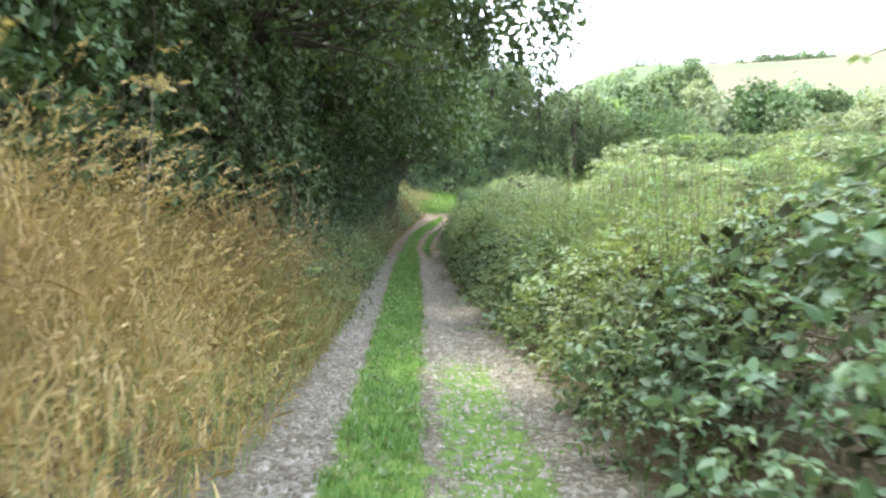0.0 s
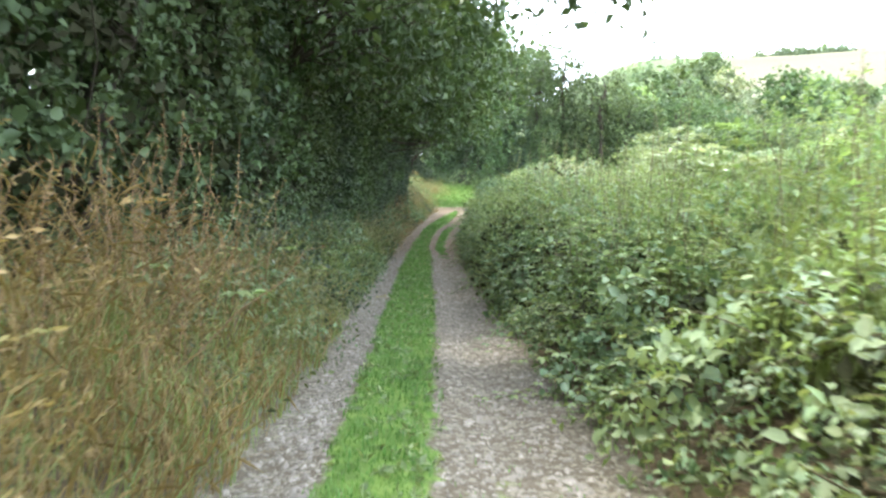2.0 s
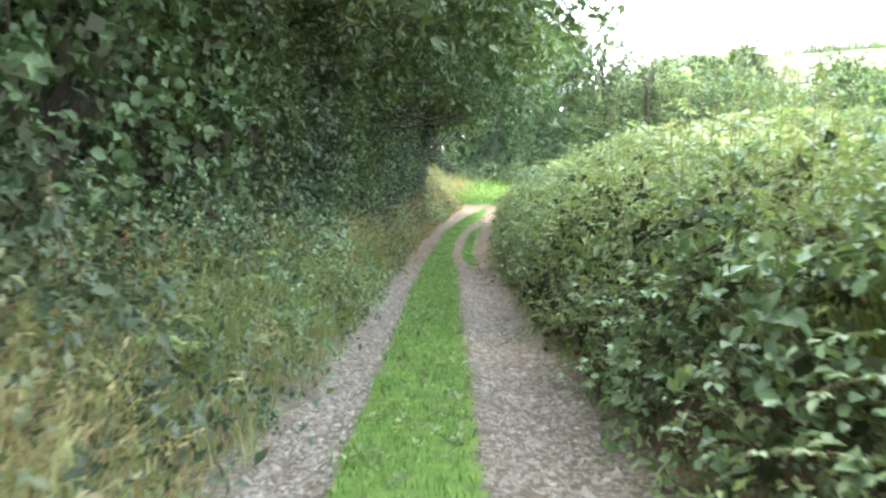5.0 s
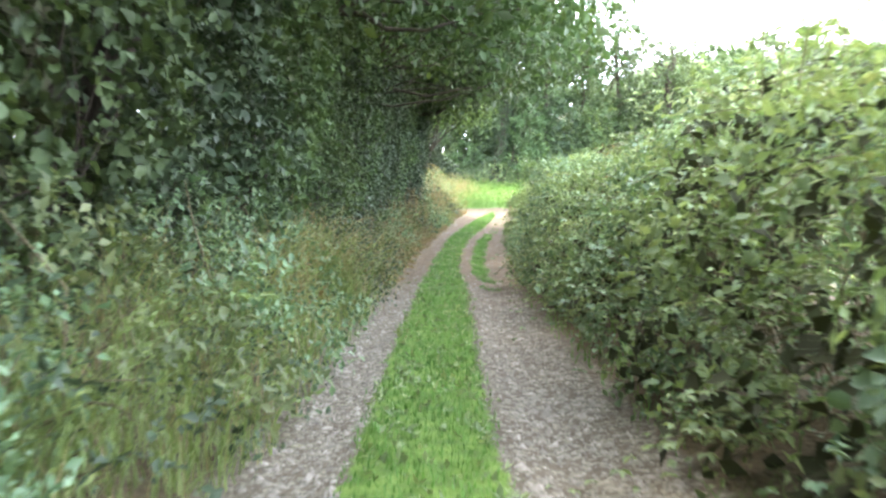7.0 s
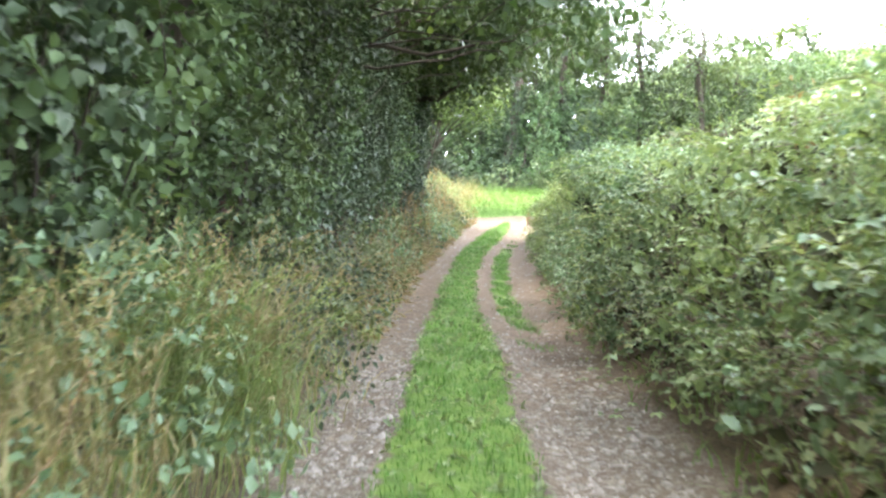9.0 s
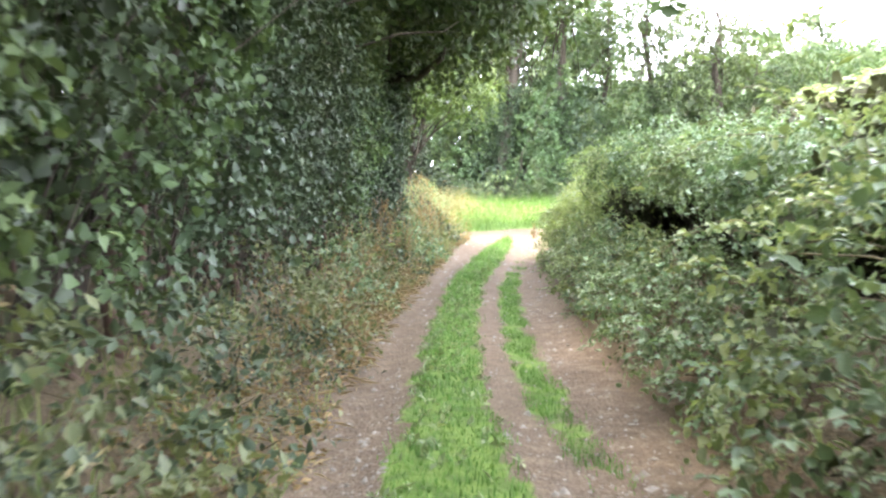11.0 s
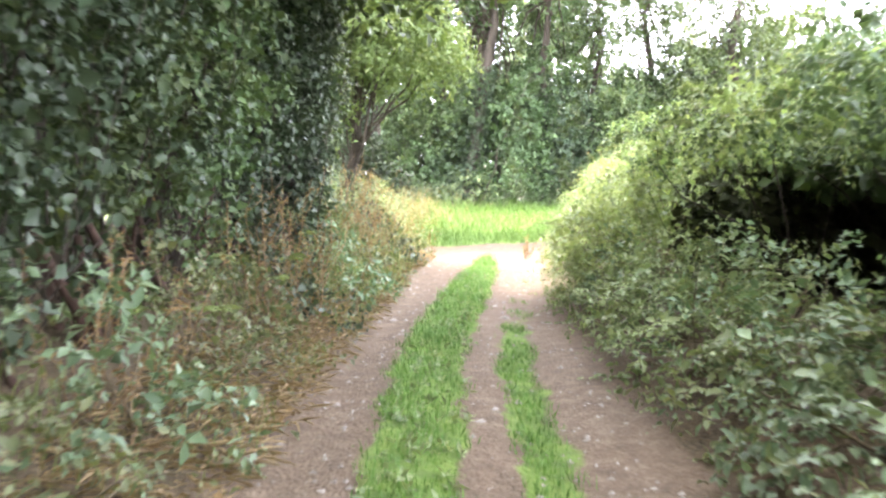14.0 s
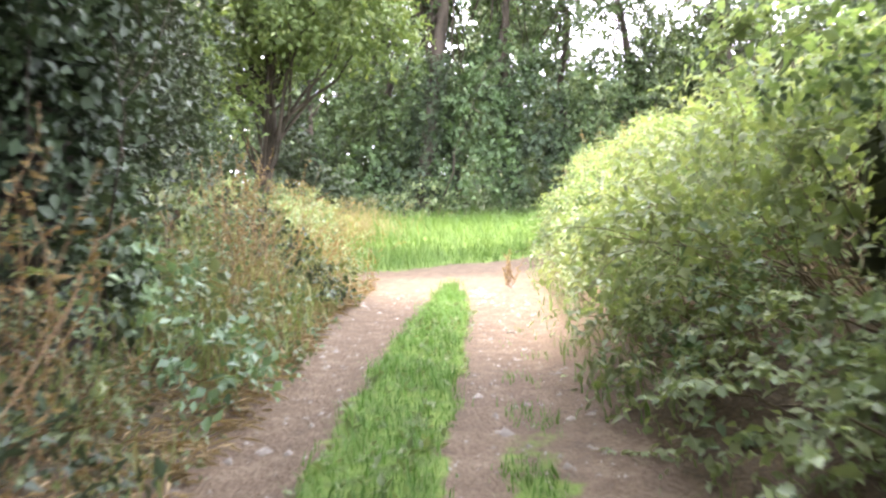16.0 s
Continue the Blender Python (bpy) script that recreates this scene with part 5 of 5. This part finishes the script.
for k in range(8):
    y = 5.2 + 3.2 * k + rng.uniform(-0.4, 0.4)
    x = float(XR(y)) + rng.uniform(0.8, 1.5)
    z = float(ground_z(x, y))
    dead_stem(x, y, (x + rng.uniform(-0.2, 0.3), y + rng.uniform(-0.4, 0.4), z + float(np.interp(y, [5, 12, 32], [1.15, 1.35, 1.9])) * rng.uniform(0.75, 1.1)), "bare brown stem standing in the brambles")

# ---------------------------------------------------------------- the junction and the wood behind it
p = scatter(22000, 52.8, 65.5, lambda y: 0 * y - 4.5, lambda y: XR(y) + 3.0)
p = p[p[:, 1] - 0.55 * np.clip(p[:, 0] - 0.2, 0, 6) + 0.35 * wave(p[:, 0], p[:, 1], 1.1) > 52.9]
stuff("meadow_grass", blades(p, rng.uniform(0.10, 0.30, len(p)) * (1 + 0.8 * smooth(60, 65, p[:, 1])) * (1 + 0.5 * wave(p[:, 0], p[:, 1], 1.5, 3)), np.zeros(3), rng.uniform(0.010, 0.018, len(p)), 2, 0.7), GRASS, "bright sunlit green grass beyond the junction", "grass")
p = np.column_stack([rng.normal(-1.9, 0.7, 360), rng.normal(59.6, 1.2, 360), np.zeros(360)])
p[:, 2] = ground_z(p[:, 0], p[:, 1])
dry_grass("dry_grass_tuft", p, rng.uniform(0.5, 1.05, len(p)), "pale dry grass standing at the wood's edge", PALESTRAW, True, (0, 0, 0))
for yc, xc, n, h, m in ((50.6, -2.0, 110, 0.75, BROWN), (51.8, -2.0, 130, 0.8, BROWN), (52.8, -2.3, 150, 0.85, BROWN), (54.0, -2.4, 150, 0.85, BROWN), (55.6, -2.5, 130, 0.8, PALESTRAW), (57.4, -2.4, 130, 0.85, PALESTRAW), (59.6, -2.2, 150, 0.95, PALESTRAW)):
    q = np.column_stack([rng.normal(xc, 0.38, n), rng.normal(yc, 0.6, n), np.zeros(n)])
    q[:, 2] = ground_z(q[:, 0], q[:, 1])
    dry_grass("verge_tussock", q, h * rng.uniform(0.6, 1.15, n), "tussock of pale brown seeding grass beside the junction", m, True, (0.1, 0, 0))
for x, y in ((-2.2, 51.2), (-2.6, 52.6), (-2.9, 54.6), (-3.4, 53.5), (-3.0, 56.0), (-2.9, 58.4), (-3.8, 60.5)):
    z = float(ground_z(x, y))
    bush("nettle_patch", "green and brown weeds beside the junction", [(x, y, z + 0.4, 0.9, 0.9, 0.6), (x - 0.9, y, z + 0.6, 0.9, 0.9, 0.7)], HERB, 0.07, 45, 8, 0.35, 0.3, 0.4, False, 0.3, -0.4, "nettles", "herbs along the verge")
for x in np.arange(-6, 9, 1.3):
    y = 65.2 + 0.5 * wave(x, 0, 1.0)
    z = float(ground_z(x, y))
    bush("understorey_bush", "dark leafy bush under the trees", [(x, y, z + 0.35, 1.0, 0.8, 0.55 + 0.45 * float(rng.uniform(-1, 1)))], HEDGE if rng.uniform() < 0.5 else (IVY if rng.uniform() < 0.6 else HERB), 0.08, 30, 8, 0.4, 0.4, 0.6, False, 0.4, -0.6, "bush", "bushes at the wood's edge")

# The first two trees are added to cast shade on the ivy stump.
for i, (x, y, h, r) in enumerate(((-7.6, 61.8, 9, .17), (-8.6, 57.5, 8.5, .16), (-9, 68, 9, .15), (-6.4, 66.5, 10, .14), (-4.4, 69, 11, .16), (-2.6, 67, 10.5, .13), (-0.9, 70, 12, .15), (0.3, 66.4, 11, .27), (1.9, 68.5, 12, .15), (3.3, 66.8, 11.5, .18), (5.2, 69, 11, .16), (7.2, 65.5, 9.5, .16), (9.4, 64.2, 7.0, .16), (12.2, 65, 4.4, .12), (15.5, 66, 3.4, .10), (19, 68, 3.2, .10))):
    g = float(ground_z(x, y))
    thin_l = x < -1.5
    cr = lumps((x, y, g + h * 0.80), np.array([1.6, 1.3, h * 0.22]), 1.25, 9 if thin_l else 10) + lumps((x, y + 0.5, g + h * 0.42), np.array([1.3, 1.0, h * 0.2]), 1.0, 4 if thin_l else 8)
    tree("woodland_tree", "tall slim tree at the edge of the wood", (x, y), h, (rng.uniform(-1.3, 1.3), rng.uniform(-0.5, 0.8)), cr, CANOPY if i % 5 else HEDGE, r, 0.165, 7.5, 9, 0.6, 0.5, 2, 5.5 if i in (1, 3, 5, 7, 9) else 0, 0.3, "tree", "trees at the wood's edge")

for x, y, w, h, m in ((-8.6, 67.0, 1.5, 3.4, HEDGE), (-6.2, 66.4, 1.3, 2.6, IVY), (-1.6, 66.8, 1.1, 2.4, HEDGE), (0.4, 67.2, 1.3, 4.4, IVY), (2.2, 66.2, 1.4, 4.8, HEDGE), (4.2, 66.8, 1.5, 5.2, IVY), (6.4, 66.0, 1.5, 5.0, HEDGE), (8.6, 66.5, 1.6, 5.0, IVY), (10.9, 66.0, 1.6, 4.6, HEDGE), (-3.9, 68.8, 1.2, 1.8, IVY), (-2.5, 69.6, 1.3, 3.0, IVY), (-0.7, 69.4, 1.4, 4.2, HEDGE), (-6.4, 62.4, 1.3, 3.6, IVY), (-8.0, 59.5, 1.4, 3.8, HEDGE)):
    z = float(ground_z(x, y))
    bush("holly_bush", "dense dark holly under the trees of the wood", [(x, y, z + 0.28 * h, w, 1.0, 0.34 * h), (x + 0.3, y + 0.2, z + 0.68 * h, 0.85 * w, 0.9, 0.36 * h)], m, 0.14, 22, 8, 0.38, 0.4, 0.65, False, 0.6, -0.8, "bush", "bushes at the wood's edge", BARK, 4, "foliage", (0, -1, 0.3))
z = float(ground_z(-3.3, 61.0))
bush("ivy_stump", "broken tree stump smothered in dark ivy", [(-3.3, 61.0, z + 0.9, 0.75, 0.7, 1.1), (-3.35, 61.0, z + 2.2, 0.6, 0.6, 1.0), (-3.5, 61.0, z + 3.2, 0.5, 0.5, 0.7), (-2.6, 61.2, z + 0.7, 0.8, 0.6, 0.8)], IVY, 0.12, 44, 6, 0.22, 0.5, 0.85, False, 0.5, -0.9, "tree stump", "", BARK, 6)
bush("dead_branch", "rust-brown dead branch leaning on the ivy stump", [(-3.1, 60.2, z + 0.75, 0.45, 0.3, 0.3), (-2.7, 60.0, z + 0.4, 0.35, 0.3, 0.22)], RUST, 0.09, 60, 7, 0.22, 0.6, 0.4, False, 0.2, -0.9, "branch", "", DEADWOOD, 7)


def dead_tree(foot, tip, r, label):
    z = float(ground_z(*foot))
    a, b = np.array([foot[0], foot[1], z - 0.1]), np.array(tip)
    top = thing("dead_tree", (foot[0], foot[1], z), label, "dead tree")
    way = wander(a, b, 10, 0.25)
    part("trunk", tubes(way, r * np.linspace(1, 0.2, 10)[None], 7), BARK, top, "", True)
    for k in (4, 5, 6, 7, 8):
        e = way[0][k] + unit(rng.normal(0, 1, 3) + [0.6, 0, 0.5]) * rng.uniform(0.7, 1.6)
        part("limb", tubes(wander(way[0][k], e, 6, 0.3), r * np.linspace(0.4, 0.1, 6)[None], 5), BARK, top, "", True)


dead_tree((0.7, 64.6), (3.1, 64.9, 10.0), 0.035, "bare grey dead tree leaning at the wood's edge")
dead_tree((-3.3, 63.8), (-2.9, 64.2, 8.6), 0.07, "bare thin dead tree at the wood's edge")

# ---------------------------------------------------------------- undergrowth behind the wood's edge
for x, yr in [(v, 82) for v in np.arange(-19, 24, 3.6)] + [(v, 90) for v in np.arange(-24, 9, 3.8)]:
    y, h = yr + rng.uniform(-2, 2), 11.5 if -8 < x < 0 else (13.0 if x < 9 else 7.0)
    z = float(ground_z(x, y))
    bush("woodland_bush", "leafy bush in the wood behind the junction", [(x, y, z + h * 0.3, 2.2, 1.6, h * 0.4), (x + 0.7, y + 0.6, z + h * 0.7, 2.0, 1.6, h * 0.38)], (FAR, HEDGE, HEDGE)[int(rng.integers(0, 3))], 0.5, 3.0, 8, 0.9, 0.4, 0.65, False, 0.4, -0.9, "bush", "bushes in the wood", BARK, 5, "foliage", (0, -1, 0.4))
for x, y, r, h, m in ((-11, 74, 2.2, 3.0, FAR), (-7.5, 76, 2.0, 2.2, HEDGE), (-4.6, 74, 1.6, 1.8, SUNNY), (-2.0, 73, 1.8, 2.6, HEDGE), (0.6, 74, 2.2, 4.0, CANOPY), (3.4, 73, 2.2, 4.5, HEDGE), (6.4, 74, 2.4, 4.2, CANOPY), (9.8, 73, 2.4, 4.4, HEDGE), (13.4, 74, 2.4, 4.2, FAR)):
    z = float(ground_z(x, y))
    bush("woodland_bush", "leafy bush in the wood behind the junction", [(x, y, z + h * 0.35, r, 1.2, h * 0.5), (x + 0.7, y + 0.6, z + h * 0.75, r * 0.8, 1.2, h * 0.42)], m, 0.22, 5, 8, 0.6, 0.4, 0.65, False, 0.4, -0.6, "bush", "bushes in the wood", BARK, 5, "foliage", (0, -1, 0.4))

# ---------------------------------------------------------------- trees of the valley
def valley_kind(name, label, h, wide, mat, leaf, per, count, shape):
    """A tree 10 m high at the origin, from which the valley's trees are copied."""
    c = []
    for k in range(26):
        s = (k + rng.uniform(0, 1)) / 26
        r = wide * 0.5 * float(np.interp(s, [0, 0.3, 0.7, 1], shape))
        an = 2.4 * k
        c.append((VX + 0.62 * r * math.cos(an), VY + 0.62 * r * math.sin(an), VZ + h * (0.12 + 0.76 * s), *(np.array([0.55, 0.55, 0.5]) * (0.35 * r + 0.12 * wide) * rng.uniform(0.85, 1.25) * 1.5)))
    return tree(name, label, (VX, VY), h * 0.85, (0.2, 0.2), c, mat, h * 0.022, leaf, per, count, 0.8, 0.35, 1, 0, 0.3, "tree", "trees in the valley", -0.9, 0.7)


VX, VY = 30.0, 96.0
VZ = float(ground_z(VX, VY))
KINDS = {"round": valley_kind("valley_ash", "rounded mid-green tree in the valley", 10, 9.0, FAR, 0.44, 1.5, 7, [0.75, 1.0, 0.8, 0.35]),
         "pale": valley_kind("valley_willow", "pale grey-green willow in the valley", 10, 7.0, PALE, 0.42, 1.5, 7, [0.9, 1.0, 0.65, 0.2]),
         "dark": valley_kind("valley_oak", "broad dark green oak in the valley", 10, 9.5, HEDGE, 0.44, 1.9, 7, [0.8, 1.0, 0.85, 0.4]),
         "lime": valley_kind("valley_maple", "yellow-green tree in the valley", 10, 8.5, SUNNY, 0.44, 1.4, 7, [0.8, 1.0, 0.8, 0.35]),
         "slim": valley_kind("valley_alder", "slim airy tree in the valley", 10, 4.6, FAR, 0.26, 1.7, 6, [0.7, 1.0, 0.7, 0.3])}
USED = set()


def valley_tree(kind, bear, dist, high, wide):
    """bear and wide in degrees seen from the lane, high: degrees of the top over the level of the eye."""
    x, y = dist * math.sin(radians(bear)), 6.0 + dist * math.cos(radians(bear))
    g = float(ground_z(x, y)) - 0.3
    h = max(1.33 + dist * math.tan(radians(high)) - g, 2.5)
    s, w = h / 10.0, dist * 2 * math.tan(radians(wide / 2)) / {"round": 9.0, "pale": 7.0, "dark": 9.5, "lime": 8.5, "slim": 4.6}[kind]
    m = pose(x, y, g, 0, 0, rng.uniform(0, 360))
    ob = KINDS[kind]
    if kind in USED:
        ob = copy_thing(ob, m)
    USED.add(kind)
    ob.matrix_basis = m @ Matrix.Diagonal((w, w, s, 1))


VALLEY = [("lime", 11.8, 88, 10.4, 4.6), ("round", 8.6, 95, 10.6, 3.2), ("slim", 10.9, 78, 12.6, 2.0), ("round", 14.8, 130, 11.2, 5.0), ("pale", 18.0, 108, 11.6, 3.8),
          ("dark", 21.7, 112, 11.2, 4.9), ("dark", 16.8, 230, 12.3, 3.0), ("round", 14.4, 260, 11.6, 2.6), ("dark", 24.8, 270, 10.2, 3.1), ("round", 11.5, 150, 11.6, 2.6),
          ("round", 26.3, 160, 8.8, 4.6), ("pale", 15.2, 80, 8.1, 2.9), ("lime", 24.4, 85, 7.4, 3.8), ("pale", 28.9, 120, 10.4, 3.8), ("dark", 32.3, 110, 10.5, 4.0),
          ("round", 13.0, 110, 9.6, 3.2), ("dark", 19.6, 150, 9.0, 3.0), ("pale", 10.0, 100, 9.2, 2.6), ("round", 35.5, 130, 10.0, 4.4), ("lime", 38.5, 120, 9.6, 4.0), ("slim", 13.2, 190, 11.9, 1.2)]
for row in VALLEY:
    valley_tree(*row)
# shrubs and young trees on the slope under them
for i in range(34):
    kind = ("round", "pale", "lime", "dark", "pale", "round")[int(rng.integers(0, 6))]
    bear, dist = 7.5 + 33 * (i + rng.uniform(0, 1)) / 34, rng.uniform(46, 95)
    valley_tree(kind, bear, dist, math.degrees(math.atan2(float(ground_z(dist * math.sin(radians(bear)), 6 + dist * math.cos(radians(bear)))) - 1.5 + rng.uniform(1.4, 3.0), dist)), math.degrees(rng.uniform(4.0, 7.0) / dist))
p = np.column_stack([rng.uniform(4, 42, 15000), rng.uniform(14, 84, 15000), np.zeros(15000)])
p = p[(np.abs(p[:, 0] / (p[:, 1] + 4) - 0.36) < 0.28) & (wave(p[:, 0], p[:, 1], 0.8, 2) + rng.normal(0, 0.5, len(p)) > -0.3)]
p[:, 2] = ground_z(p[:, 0], p[:, 1])
half = rng.uniform(0, 1, len(p)) < 0.6
for name, q, m, label in (("meadow_weeds", p[half], TALLGRASS, "tall pale green weeds on the valley slope"), ("meadow_straw", p[~half], PALESTRAW, "dry seeding grass on the valley slope")):
    stuff(name, blades(q, rng.uniform(0.5, 1.2, len(q)), np.zeros(3), rng.uniform(0.025, 0.06, len(q)), 3, 0.8), m, label, "weeds")
# rough weeds and scrub between the brambles and the valley trees
for i in range(46):
    bear, dist = radians(9 + 36 * (i + rng.uniform(0, 1)) / 46), rng.uniform(15, 60)
    x, y = dist * math.sin(bear) + 1.5, 4 + dist * math.cos(bear)
    z, h = float(ground_z(x, y)), rng.uniform(0.9, 1.5)
    bush("scrub_bush", "leafy scrub and weeds on the slope beside the lane", [(x, y, z + h * 0.35, 1.7, 1.5, h * 0.5), (x + rng.uniform(-1, 1), y + 0.8, z + h * 0.5, 1.2, 1.2, h * 0.42)], (HERB, PALE, SUNNY, HERB, BRAMBLE)[int(rng.integers(0, 5))], 0.13, 8, 8, 0.35, 0.35, 0.5, False, 0.4, -0.6, "bush", "scrub in the valley", STEM, 3, "foliage", (-0.4, -0.8, 0.6))
# woods and hedgerows on the far hill
gx, gy = 110.0, 260.0
gz = float(ground_z(gx, gy))
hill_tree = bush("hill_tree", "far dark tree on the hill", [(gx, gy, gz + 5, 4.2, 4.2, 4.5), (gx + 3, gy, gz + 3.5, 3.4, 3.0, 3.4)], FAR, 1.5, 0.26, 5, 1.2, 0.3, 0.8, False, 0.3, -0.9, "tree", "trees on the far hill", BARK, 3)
for i in range(64):
    if i < 18:
        bear, dist = radians(20.5 + 0.24 * i), 560 + rng.uniform(-10, 10)
    elif i < 46:
        bear, dist = radians(rng.uniform(6, 20)), rng.uniform(400, 570)
    else:
        bear, dist = radians(rng.uniform(16, 46)), rng.uniform(250, 340)
    x, y = dist * math.sin(bear), dist * math.cos(bear)
    copy_thing(hill_tree, pose(x, y, float(ground_z(x, y)) - 1.5, 0, 0, rng.uniform(0, 360)) @ Matrix.Scale(rng.uniform(0.55, 0.85), 4))
